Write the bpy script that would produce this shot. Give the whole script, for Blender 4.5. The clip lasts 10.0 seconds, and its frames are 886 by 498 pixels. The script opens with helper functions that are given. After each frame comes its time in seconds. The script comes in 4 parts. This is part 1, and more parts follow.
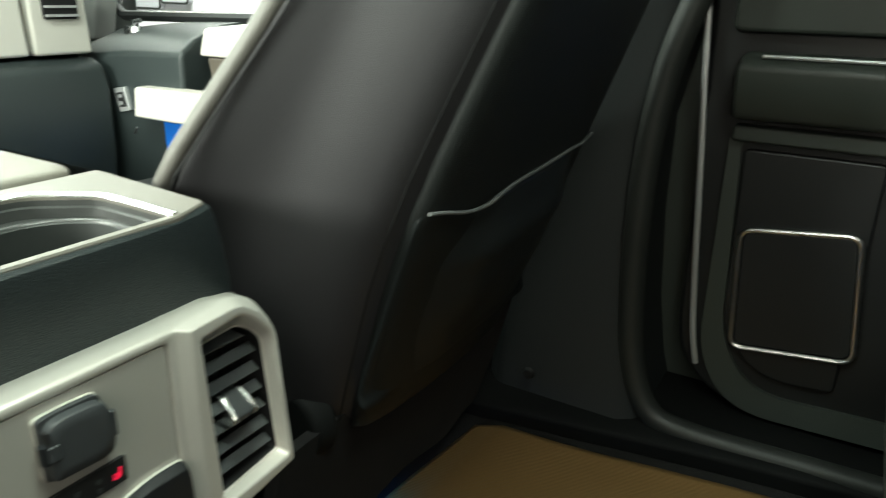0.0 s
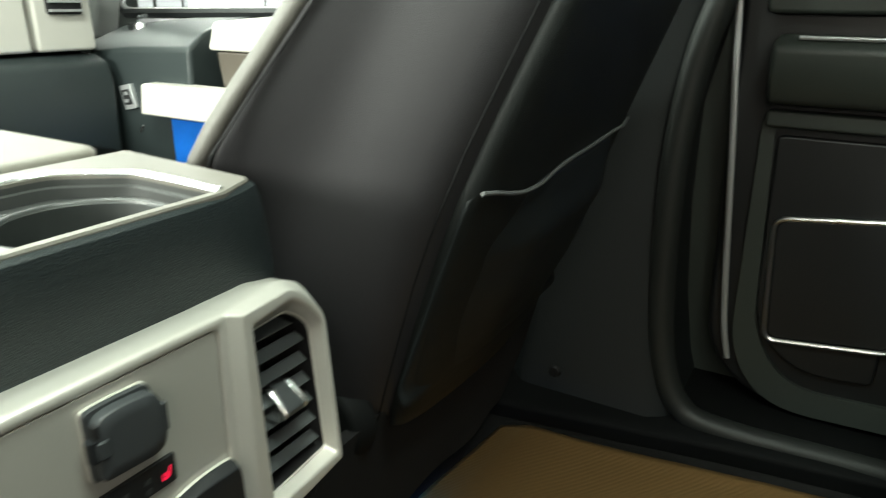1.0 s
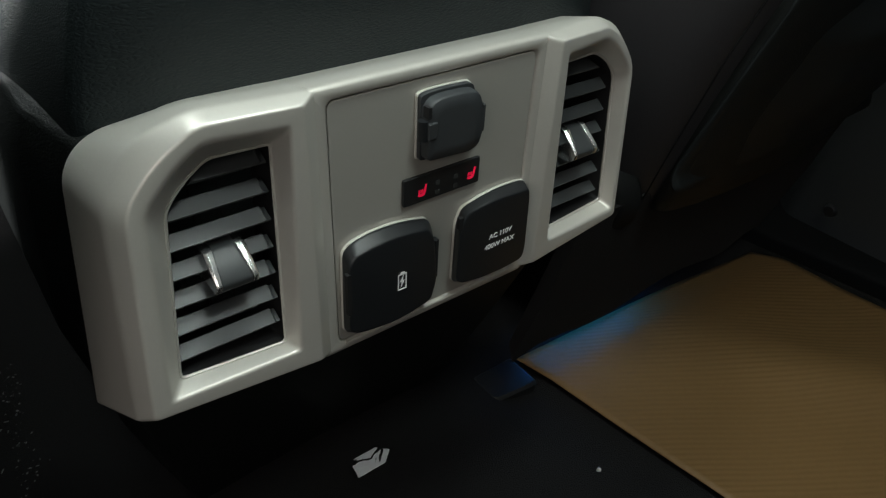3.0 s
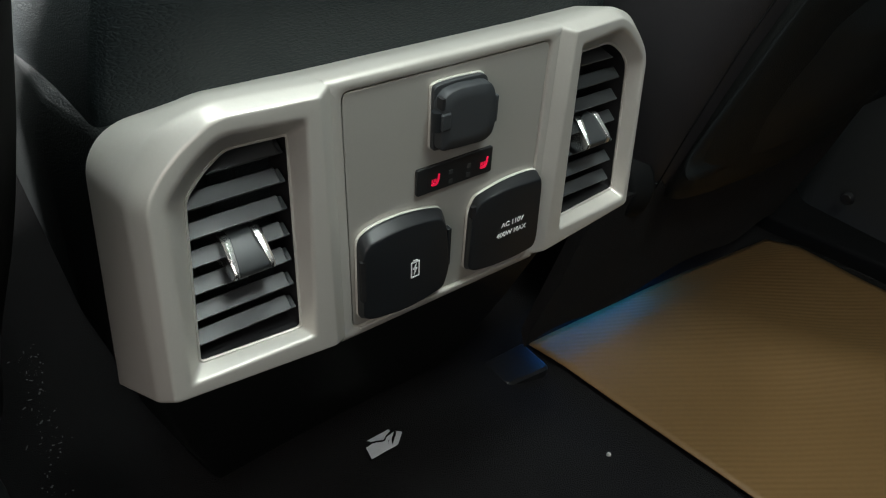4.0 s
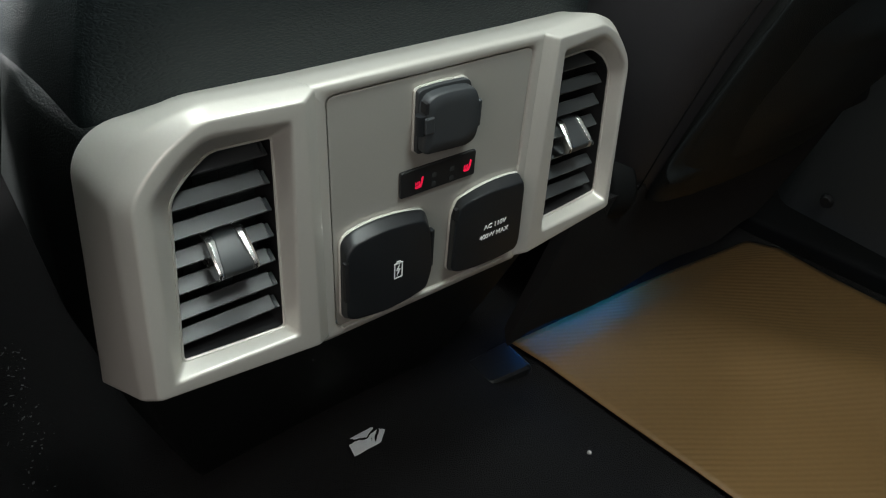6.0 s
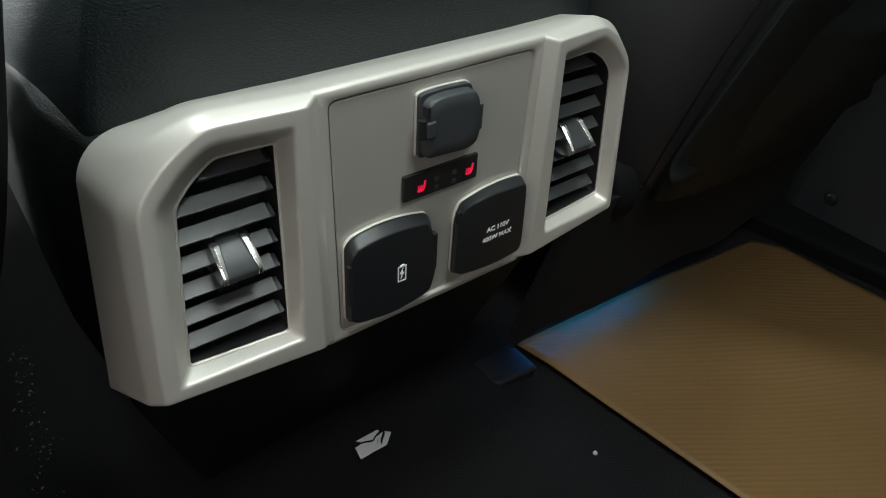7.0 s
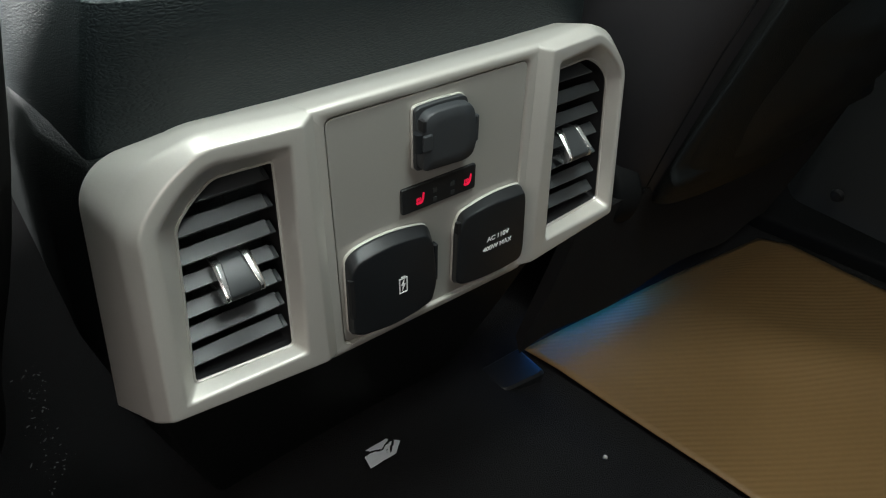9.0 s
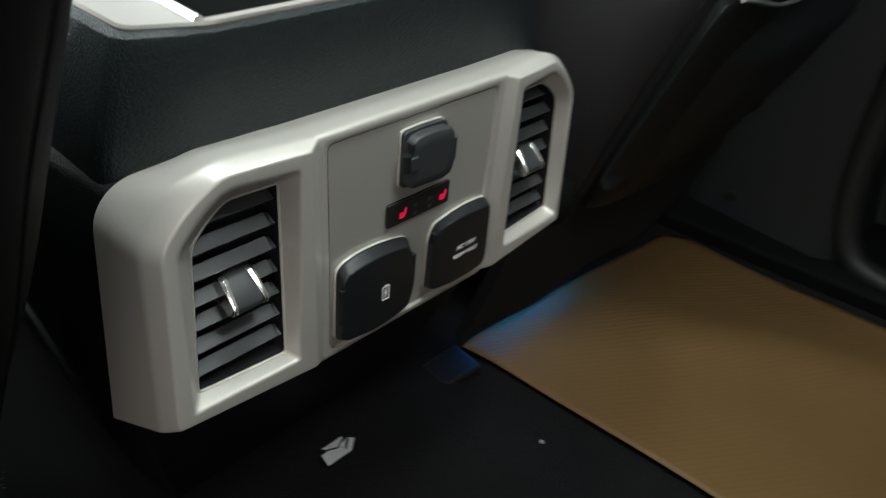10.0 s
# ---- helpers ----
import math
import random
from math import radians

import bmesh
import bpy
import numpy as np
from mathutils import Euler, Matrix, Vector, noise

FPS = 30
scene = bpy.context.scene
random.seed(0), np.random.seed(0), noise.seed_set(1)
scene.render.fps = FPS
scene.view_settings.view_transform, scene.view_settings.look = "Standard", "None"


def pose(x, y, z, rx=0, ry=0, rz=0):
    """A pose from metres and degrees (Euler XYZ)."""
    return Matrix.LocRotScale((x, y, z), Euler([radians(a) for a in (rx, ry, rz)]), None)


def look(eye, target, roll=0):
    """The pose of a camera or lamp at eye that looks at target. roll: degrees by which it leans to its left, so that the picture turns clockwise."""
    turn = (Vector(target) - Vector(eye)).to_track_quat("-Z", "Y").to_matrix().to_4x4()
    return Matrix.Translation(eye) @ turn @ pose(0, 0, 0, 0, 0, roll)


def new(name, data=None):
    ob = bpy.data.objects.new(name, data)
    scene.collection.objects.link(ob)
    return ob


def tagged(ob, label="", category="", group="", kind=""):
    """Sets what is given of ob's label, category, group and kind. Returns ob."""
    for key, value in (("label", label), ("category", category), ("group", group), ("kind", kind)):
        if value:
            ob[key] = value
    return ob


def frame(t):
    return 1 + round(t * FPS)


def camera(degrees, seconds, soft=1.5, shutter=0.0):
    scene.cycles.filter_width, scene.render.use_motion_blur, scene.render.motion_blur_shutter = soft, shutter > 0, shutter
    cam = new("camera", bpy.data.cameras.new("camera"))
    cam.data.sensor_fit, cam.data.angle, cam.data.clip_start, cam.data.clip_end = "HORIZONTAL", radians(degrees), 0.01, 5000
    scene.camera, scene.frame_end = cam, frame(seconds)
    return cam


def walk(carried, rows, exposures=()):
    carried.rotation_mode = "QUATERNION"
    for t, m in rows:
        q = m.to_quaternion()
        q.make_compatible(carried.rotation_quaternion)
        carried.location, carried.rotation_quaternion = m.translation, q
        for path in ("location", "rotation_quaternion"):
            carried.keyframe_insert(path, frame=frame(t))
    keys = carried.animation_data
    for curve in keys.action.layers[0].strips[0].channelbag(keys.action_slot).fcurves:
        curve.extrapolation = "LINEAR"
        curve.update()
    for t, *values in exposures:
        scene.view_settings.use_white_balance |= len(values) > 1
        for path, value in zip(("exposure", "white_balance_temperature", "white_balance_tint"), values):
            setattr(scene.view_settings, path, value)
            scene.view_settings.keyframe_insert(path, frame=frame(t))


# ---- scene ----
cam = camera(64.9, 10.0, soft=1.1, shutter=0.5)
PATH = [
    (0, (-0.154, -0.299, 0.614), (1.465, 0.649, -0.079), 1.4),
    (0.2, (-0.141, -0.314, 0.616), (1.503, 0.601, -0.062), 1.1),
    (0.5, (-0.137, -0.319, 0.621), (1.528, 0.575, -0.034), 0.6),
    (0.7, (-0.125, -0.281, 0.604), (1.539, 0.605, -0.063), 0.6),
    (1, (-0.153, -0.251, 0.586), (1.48, 0.686, -0.089), 0.8),
    (1.5, (-0.168, -0.244, 0.578), (1.354, 0.824, -0.158), 2.2),
    (2, (-0.176, -0.237, 0.561), (1.126, 0.974, -0.356), 3.4),
    (2.5, (-0.188, -0.238, 0.55), (0.937, 1.012, -0.533), 3.6),
    (4, (-0.192, -0.243, 0.558), (0.788, 1.012, -0.651), 2.8),
    (4.5, (-0.193, -0.242, 0.557), (0.797, 1.001, -0.658), 3.6),
    (5, (-0.194, -0.242, 0.554), (0.808, 0.99, -0.661), 4.1),
    (5.5, (-0.192, -0.244, 0.559), (0.818, 0.982, -0.657), 4.4),
    (7, (-0.192, -0.247, 0.565), (0.807, 0.991, -0.648), 3.3),
    (7.5, (-0.193, -0.248, 0.566), (0.799, 0.998, -0.645), 2.6),
    (8, (-0.191, -0.25, 0.57), (0.784, 1.011, -0.639), 1.3),
    (8.5, (-0.19, -0.251, 0.571), (0.781, 1.014, -0.637), 1.1),
    (9, (-0.188, -0.25, 0.57), (0.792, 1.01, -0.635), 1.2),
    (9.5, (-0.189, -0.249, 0.57), (0.817, 0.992, -0.632), 2.2),
    (9.8, (-0.209, -0.245, 0.576), (0.859, 0.95, -0.62), 3.0),
    (10, (-0.237, -0.237, 0.595), (0.956, 0.827, -0.607), 6.3),
]
EXPOSURES = [(0.0, 0.22, 6850, -3), (1.0, 0.34, 6850, -1), (1.5, -0.04, 6800, 5), (2.0, -0.68, 6700, 7), (2.5, -0.75, 6550, 7), (4.0, -0.16, 6450, 10), (9.5, -0.16, 6450, 10), (10.0, -0.28, 6450, 12)]
walk(cam, [(t, look(eye, target, roll)) for t, eye, target, roll in PATH], EXPOSURES)

# ---- world, sun, large lights, exposure ----
world = bpy.data.worlds.new("hall_light")
scene.world = world
world.use_nodes = True
world.node_tree.nodes["Background"].inputs["Color"].default_value = (0.90, 0.97, 0.95, 1)
world.node_tree.nodes["Background"].inputs["Strength"].default_value = 0.22
scene.view_settings.exposure = 0.0


def area_lamp(name, eye, target, size_x, size_y, watts, colour):
    data = bpy.data.lights.new(name, "AREA")
    data.shape, data.size, data.size_y, data.energy, data.color = "RECTANGLE", size_x, size_y, watts, colour
    ob = new(name, data)
    ob.matrix_world = look(eye, target)
    return ob


area_lamp("dome_light", (-0.02, -0.42, 1.13), (-0.08, -0.10, 0.25), 0.18, 0.11, 2.3, (0.90, 1.0, 0.96))
area_lamp("roof_centre_light", (0.01, -0.14, 1.13), (-0.06, -0.08, 0.0), 0.20, 0.12, 4.5, (0.90, 1.0, 0.96))
area_lamp("roof_console_light", (-0.26, 0.13, 1.13), (-0.14, 0.02, 0.25), 0.16, 0.10, 3.2, (0.91, 1.0, 0.97))
# unseen lamp added under the roof to brighten dash, front door and lid
area_lamp("front_roof_fill", (0.12, 0.52, 1.13), (0.25, 0.65, 0.0), 0.16, 0.10, 6.0, (0.91, 1.0, 0.97))
area_lamp("windscreen_daylight", (0.0, 1.08, 1.00), (0.0, 0.25, 0.40), 1.30, 0.36, 9.0, (0.91, 1.0, 0.98))
area_lamp("rear_left_window_daylight", (-0.90, -0.55, 0.88), (0.0, 0.0, 0.30), 0.70, 0.35, 3.7, (1.0, 0.90, 0.84))
area_lamp("rear_right_window_daylight", (0.90, -0.55, 0.90), (0.0, 0.0, 0.30), 0.70, 0.35, 0.25, (0.95, 1.0, 0.98))
area_lamp("driver_window_daylight", (-0.90, 0.70, 0.82), (0.22, 0.10, 0.58), 0.55, 0.30, 34.0, (0.98, 0.99, 0.97))
area_lamp("hall_ceiling_light", (1.7, 2.6, 2.6), (3.2, 2.9, 0.5), 1.6, 1.0, 240.0, (0.95, 1.0, 0.98))
area_lamp("footwell_light", (0.350, 0.152, 0.044), (0.350, 0.100, 0.0), 0.17, 0.012, 0.085, (0.02, 0.30, 1.0))


# ---- materials ----
def material(name, colour, rough=0.5, metal=0.0, vary=0.12, vary_scale=9.0, fine=0.06, fine_scale=160.0,
             bump=0.0, bump_scale=300.0, bump_kind="noise", bump_depth=0.0006, stretch=(1, 1, 1), rough_vary=0.08,
             sheen=0.0, spec=0.5, turn=0.0):
    m = bpy.data.materials.new(name)
    m.use_nodes = True
    nt = m.node_tree
    n, l = nt.nodes, nt.links
    b = n["Principled BSDF"]
    b.inputs["Metallic"].default_value = metal
    b.inputs["Specular IOR Level"].default_value = spec
    if sheen:
        b.inputs["Sheen Weight"].default_value = sheen
    co = n.new("ShaderNodeTexCoord")
    mp = n.new("ShaderNodeMapping")
    mp.inputs["Scale"].default_value = stretch
    mp.inputs["Rotation"].default_value = (0, 0, radians(turn))
    l.new(co.outputs["Object"], mp.inputs["Vector"])
    big = n.new("ShaderNodeTexNoise")
    big.inputs["Scale"].default_value, big.inputs["Detail"].default_value = vary_scale, 4
    l.new(mp.outputs["Vector"], big.inputs["Vector"])
    small = n.new("ShaderNodeTexNoise")
    small.inputs["Scale"].default_value, small.inputs["Detail"].default_value = fine_scale, 3
    l.new(mp.outputs["Vector"], small.inputs["Vector"])
    a = n.new("ShaderNodeMath")
    a.operation = "MULTIPLY_ADD"
    a.inputs[1].default_value, a.inputs[2].default_value = vary * 2, 1 - vary
    l.new(big.outputs["Fac"], a.inputs[0])
    c = n.new("ShaderNodeMath")
    c.operation = "MULTIPLY_ADD"
    c.inputs[1].default_value, c.inputs[2].default_value = fine * 2, 1 - fine
    l.new(small.outputs["Fac"], c.inputs[0])
    d = n.new("ShaderNodeMath")
    d.operation = "MULTIPLY"
    l.new(a.outputs[0], d.inputs[0])
    l.new(c.outputs[0], d.inputs[1])
    v = n.new("ShaderNodeVectorMath")
    v.operation = "SCALE"
    v.inputs[0].default_value = colour
    l.new(d.outputs[0], v.inputs["Scale"])
    l.new(v.outputs[0], b.inputs["Base Color"])
    r = n.new("ShaderNodeMath")
    r.operation = "MULTIPLY_ADD"
    r.use_clamp = True
    r.inputs[1].default_value, r.inputs[2].default_value = rough_vary * 2, rough - rough_vary
    l.new(big.outputs["Fac"], r.inputs[0])
    l.new(r.outputs[0], b.inputs["Roughness"])
    if bump:
        if bump_kind == "leather":
            w = n.new("ShaderNodeTexVoronoi")
            w.feature = "DISTANCE_TO_EDGE"
            w.inputs["Scale"].default_value = bump_scale
            wob = n.new("ShaderNodeTexNoise")
            wob.inputs["Scale"].default_value, wob.inputs["Detail"].default_value = bump_scale * 0.35, 3
            l.new(mp.outputs["Vector"], wob.inputs["Vector"])
            mix = n.new("ShaderNodeVectorMath")
            mix.operation = "MULTIPLY_ADD"
            mix.inputs[1].default_value = (0.0018, 0.0018, 0.0018)
            l.new(wob.outputs["Color"], mix.inputs[0])
            l.new(mp.outputs["Vector"], mix.inputs[2])
            l.new(mix.outputs[0], w.inputs["Vector"])
            ramp = n.new("ShaderNodeMapRange")
            ramp.inputs["From Max"].default_value = 0.35
            l.new(w.outputs["Distance"], ramp.inputs["Value"])
            height = ramp.outputs["Result"]
        elif bump_kind == "ribs":
            w = n.new("ShaderNodeTexWave")
            w.inputs["Scale"].default_value, w.inputs["Distortion"].default_value = bump_scale, 0.4
            w.bands_direction = "Y"
            l.new(mp.outputs["Vector"], w.inputs["Vector"])
            height = w.outputs["Fac"]
        else:
            w = n.new("ShaderNodeTexNoise")
            w.inputs["Scale"].default_value, w.inputs["Detail"].default_value = bump_scale, 3
            l.new(mp.outputs["Vector"], w.inputs["Vector"])
            height = w.outputs["Fac"]
        k = n.new("ShaderNodeBump")
        k.inputs["Strength"].default_value, k.inputs["Distance"].default_value = bump, bump_depth
        l.new(height, k.inputs["Height"])
        l.new(k.outputs["Normal"], b.inputs["Normal"])
    return m


def glowing(name, colour, strength):
    m = bpy.data.materials.new(name)
    m.use_nodes = True
    b = m.node_tree.nodes["Principled BSDF"]
    b.inputs["Base Color"].default_value = (*colour, 1)
    b.inputs["Emission Color"].default_value = (*colour, 1)
    b.inputs["Emission Strength"].default_value = strength
    return m


BEZEL = material("satin_stone_paint", (0.60, 0.58, 0.535), 0.40, 0.35, 0.03, 12, 0.03, 900, bump=0.06, bump_scale=1500, bump_depth=0.0002)
PLATE = material("matt_stone_paint", (0.435, 0.424, 0.388), 0.42, 0.30, 0.03, 14, 0.03, 900, bump=0.08, bump_scale=1500, bump_depth=0.0002)
LEATHER = material("black_grained_leather", (0.017, 0.0225, 0.024), 0.46, 0, 0.15, 14, 0.10, 260, bump=0.34, bump_scale=640, bump_kind="leather", bump_depth=0.0008, stretch=(0.42, 1, 1.15), spec=0.32)
SEAT = material("dark_grey_seat_leather", (0.0345, 0.0335, 0.0362), 0.52, 0, 0.10, 7, 0.06, 300, bump=0.2, bump_scale=760, bump_kind="leather", bump_depth=0.0005, spec=0.35)
SEATBACK = material("black_seat_back_vinyl", (0.0115, 0.0132, 0.0130), 0.50, 0, 0.15, 8, 0.08, 300, bump=0.3, bump_scale=600, bump_kind="leather", bump_depth=0.0006, spec=0.2)
POUCH = material("smooth_pocket_vinyl", (0.0125, 0.015, 0.0155), 0.52, 0, 0.12, 10, 0.06, 300, bump=0.15, bump_scale=600, bump_kind="leather", bump_depth=0.0005, spec=0.25)
# dull black; on the driver's seat it is the leather darkened for shade
BLACKSHADE = material("dull_black_and_shade", (0.0055, 0.0060, 0.0062), 0.7, 0, 0.2, 12, 0.2, 300, bump=0.2, bump_scale=700, bump_depth=0.0005, spec=0.15)
BOLSTER = material("light_stone_leather", (0.110, 0.104, 0.094), 0.50, 0, 0.06, 10, 0.04, 300, bump=0.3, bump_scale=700, bump_kind="leather", bump_depth=0.0005)
BENCH = material("green_grey_bench_leather", (0.060, 0.066, 0.058), 0.32, 0, 0.10, 9, 0.06, 300, bump=0.35, bump_scale=600, bump_kind="leather", bump_depth=0.0006)
SEAL = material("black_rubber_seal", (0.022, 0.0245, 0.0225), 0.50, 0, 0.12, 10, 0.06, 400, bump=0.1, bump_scale=900, bump_depth=0.0003)
PLASTIC = material("black_moulded_plastic", (0.014, 0.015, 0.016), 0.42, 0, 0.12, 10, 0.06, 500, bump=0.15, bump_scale=1300, bump_depth=0.0003)
SLAT = material("charcoal_vent_plastic", (0.045, 0.0495, 0.052), 0.40, 0, 0.06, 20, 0.05, 600, bump=0.08, bump_scale=1500, bump_depth=0.0002)
COVER = material("soft_touch_black", (0.0125, 0.0142, 0.0162), 0.42, 0, 0.10, 30, 0.06, 700, bump=0.10, bump_scale=1600, bump_depth=0.0002)
SOCKET = material("slate_rubber", (0.036, 0.040, 0.0435), 0.52, 0, 0.08, 30, 0.06, 700, bump=0.10, bump_scale=1500, bump_depth=0.0002)
CAVITY = material("dull_black_duct", (0.006, 0.006, 0.007), 0.7, 0, 0.1, 20)
CHROME = material("polished_chrome", (0.93, 0.94, 0.94), 0.28, 1.0, 0.02, 20, 0.01, 300, rough_vary=0.03)
MIRRORCHROME = material("bright_chrome", (0.95, 0.955, 0.95), 0.27, 1.0, 0.02, 20, 0.01, 300, rough_vary=0.02)
SATIN = material("satin_chrome", (0.62, 0.63, 0.64), 0.26, 1.0, 0.03, 20, 0.02, 300, rough_vary=0.05)
SILVER = material("satin_silver_paint", (0.55, 0.56, 0.57), 0.42, 0.6, 0.04, 20, 0.03, 300)
TRIM = material("pale_stone_trim", (0.60, 0.575, 0.53), 0.38, 0.05, 0.04, 8, 0.03, 600, bump=0.06, bump_scale=1400, bump_depth=0.0002)
LIDSKIN = material("pale_stone_lid_leather", (0.18, 0.168, 0.142), 0.48, 0, 0.05, 9, 0.04, 300, bump=0.4, bump_scale=600, bump_kind="leather", bump_depth=0.0006)
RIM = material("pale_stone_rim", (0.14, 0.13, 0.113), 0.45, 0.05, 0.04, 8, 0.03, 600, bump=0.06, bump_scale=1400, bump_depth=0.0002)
LIP = material("glossy_pale_lip", (0.70, 0.68, 0.63), 0.25, 0.2, 0.03, 20, 0.02, 400)
DASH = material("black_dash_skin", (0.026, 0.034, 0.035), 0.48, 0, 0.12, 8, 0.06, 300, bump=0.3, bump_scale=600, bump_kind="leather", bump_depth=0.0006)
DOORSKIN = material("dark_door_plastic", (0.042, 0.050, 0.044), 0.46, 0, 0.14, 6, 0.06, 400, bump=0.2, bump_scale=1000, bump_depth=0.0004)
PILLAR = material("dark_pillar_plastic", (0.021, 0.024, 0.025), 0.55, 0, 0.14, 6, 0.06, 400, bump=0.2, bump_scale=1000, bump_depth=0.0004, spec=0.3)
CARPET = material("black_loop_carpet", (0.0085, 0.008, 0.0085), 0.95, 0, 0.35, 16, 0.7, 420, bump=0.8, bump_scale=900, bump_depth=0.003, sheen=0.05, spec=0.1)
KRAFT = material("brown_kraft_paper", (0.185, 0.106, 0.039), 0.55, 0, 0.20, 4, 0.08, 240, bump=0.21, bump_scale=50, bump_kind="ribs", bump_depth=0.0012, spec=0.3, turn=33)
PAPER = material("white_foil_scrap", (0.72, 0.73, 0.75), 0.35, 0.1, 0.1, 60, 0.1, 500)
CRUMB = material("pale_crumb", (0.6, 0.6, 0.58), 0.7)
HEADLINER = material("grey_headliner_cloth", (0.35, 0.35, 0.34), 0.95, 0, 0.06, 5, 0.08, 500)
# blue ambient light of the door pockets, put into a plain colour
BLUELIGHT = material("painted_blue_light", (0.01, 0.13, 0.55), 0.35, 0, 0.25, 18, 0.1, 90)
INK = material("white_print", (0.86, 0.87, 0.87), 0.5, 0, 0.02, 40, 0.02, 400)
RED = glowing("red_indicator", (1.0, 0.014, 0.075), 0.43)
DIMDOT = material("dim_indicator_dot", (0.045, 0.05, 0.05), 0.4)
HALLWALL = material("pale_hall_paint", (0.74, 0.72, 0.76), 0.6, 0, 0.05, 1.5, 0.03, 20)
HALLPANEL = material("grey_hall_panel", (0.50, 0.50, 0.54), 0.5, 0, 0.06, 2.0, 0.03, 20)
HALLFLOOR = material("hall_concrete", (0.45, 0.45, 0.44), 0.5, 0, 0.1, 1.5, 0.06, 20)
GLASS = bpy.data.materials.new("window_glass")
GLASS.use_nodes = True
_g = GLASS.node_tree.nodes["Principled BSDF"]
_g.inputs["Transmission Weight"].default_value, _g.inputs["Roughness"].default_value, _g.inputs["IOR"].default_value = 1.0, 0.0, 1.1


# ---- mesh helpers ----
def part(name, bm, mat, parent=None, label="", bevel=0.0, segments=2, angle=35, subsurf=0):
    bmesh.ops.remove_doubles(bm, verts=bm.verts, dist=1e-6)
    bmesh.ops.recalc_face_normals(bm, faces=bm.faces)
    me = bpy.data.meshes.new(name)
    bm.to_mesh(me)
    bm.free()
    me.polygons.foreach_set("use_smooth", [True] * len(me.polygons))
    if not subsurf:
        me.set_sharp_from_angle(angle=radians(angle))
    me.materials.append(mat)
    ob = new(name, me)
    if parent:
        ob.parent = parent
    if bevel:
        b = ob.modifiers.new("edge", "BEVEL")
        b.width, b.segments, b.limit_method, b.angle_limit = bevel, segments, "ANGLE", radians(angle)
        b.harden_normals = True
    if subsurf:
        s = ob.modifiers.new("smooth", "SUBSURF")
        s.levels = s.render_levels = subsurf
    if label:
        ob["label"] = label
    return ob


def thing(name, label, category, group="", kind=""):
    ob = new(name)
    ob.empty_display_size = 0.02
    return tagged(ob, label, category, group, kind)


def loft(rings, cyclic=True, cap_start=False, cap_end=False, bm=None):
    bm = bm or bmesh.new()
    rows = [[bm.verts.new(p) for p in r] for r in rings]
    k = len(rows[0])
    for a, b in zip(rows, rows[1:]):
        for i in range(k if cyclic else k - 1):
            j = (i + 1) % k
            bm.faces.new((a[i], a[j], b[j], b[i]))
    if cap_start:
        bm.faces.new(rows[0])
    if cap_end:
        bm.faces.new(rows[-1])
    return bm


def box(x0, x1, y0, y1, z0, z1, bm=None):
    bm = bm or bmesh.new()
    a = [(x0, y0), (x1, y0), (x1, y1), (x0, y1)]
    return loft([[(x, y, z0) for x, y in a], [(x, y, z1) for x, y in a]], True, True, True, bm)


def prism(outline, y0, y1, bm=None):
    """A plate whose outline lies in x and z, from depth y0 to y1."""
    return loft([[(x, y0, z) for x, z in outline], [(x, y1, z) for x, z in outline]], True, True, True, bm)


def slab_x(outline, x0, x1, bm=None):
    """A plate whose outline lies in y and z."""
    return loft([[(x0, y, z) for y, z in outline], [(x1, y, z) for y, z in outline]], True, True, True, bm)


def rounded(corners, radius, steps=4):
    """A polygon with its corners rounded off; radius may be one number or one for each corner."""
    out = []
    k = len(corners)
    for i, c in enumerate(corners):
        r = radius[i] if isinstance(radius, (list, tuple)) else radius
        c = Vector(c)
        a, b = Vector(corners[i - 1]) - c, Vector(corners[(i + 1) % k]) - c
        if r <= 0:
            out.append(tuple(c))
            continue
        ra, rb = min(r, a.length * 0.49), min(r, b.length * 0.49)
        p, q = c + a.normalized() * ra, c + b.normalized() * rb
        for s in range(steps + 1):
            t = s / steps
            out.append(tuple((1 - t) ** 2 * p + 2 * t * (1 - t) * c + t * t * q))
    return out


def rect(x0, x1, z0, z1, r, steps=4):
    return rounded([(x0, z0), (x1, z0), (x1, z1), (x0, z1)], r, steps)


def tube(points, radius, sides=8, bm=None, closed=False, flat=1.0):
    """A bar along points; flat squeezes it across."""
    bm = bm or bmesh.new()
    pts = [Vector(p) for p in points]
    rings = []
    k = len(pts)
    side = None
    for i, p in enumerate(pts):
        a = pts[i - 1] if i or closed else p
        b = pts[(i + 1) % k] if i < k - 1 or closed else p
        d = (b - a).normalized()
        if side is None:
            side = d.cross(Vector((0, 0, 1)) if abs(d.z) < 0.9 else Vector((0, 1, 0)))
        side = (side - side.dot(d) * d).normalized()
        up = side.cross(d)
        rings.append([tuple(p + radius * (math.cos(2 * math.pi * j / sides) * side * flat + math.sin(2 * math.pi * j / sides) * up)) for j in range(sides)])
    if closed:
        rings.append(rings[0])
    return loft(rings, True, not closed, not closed, bm)


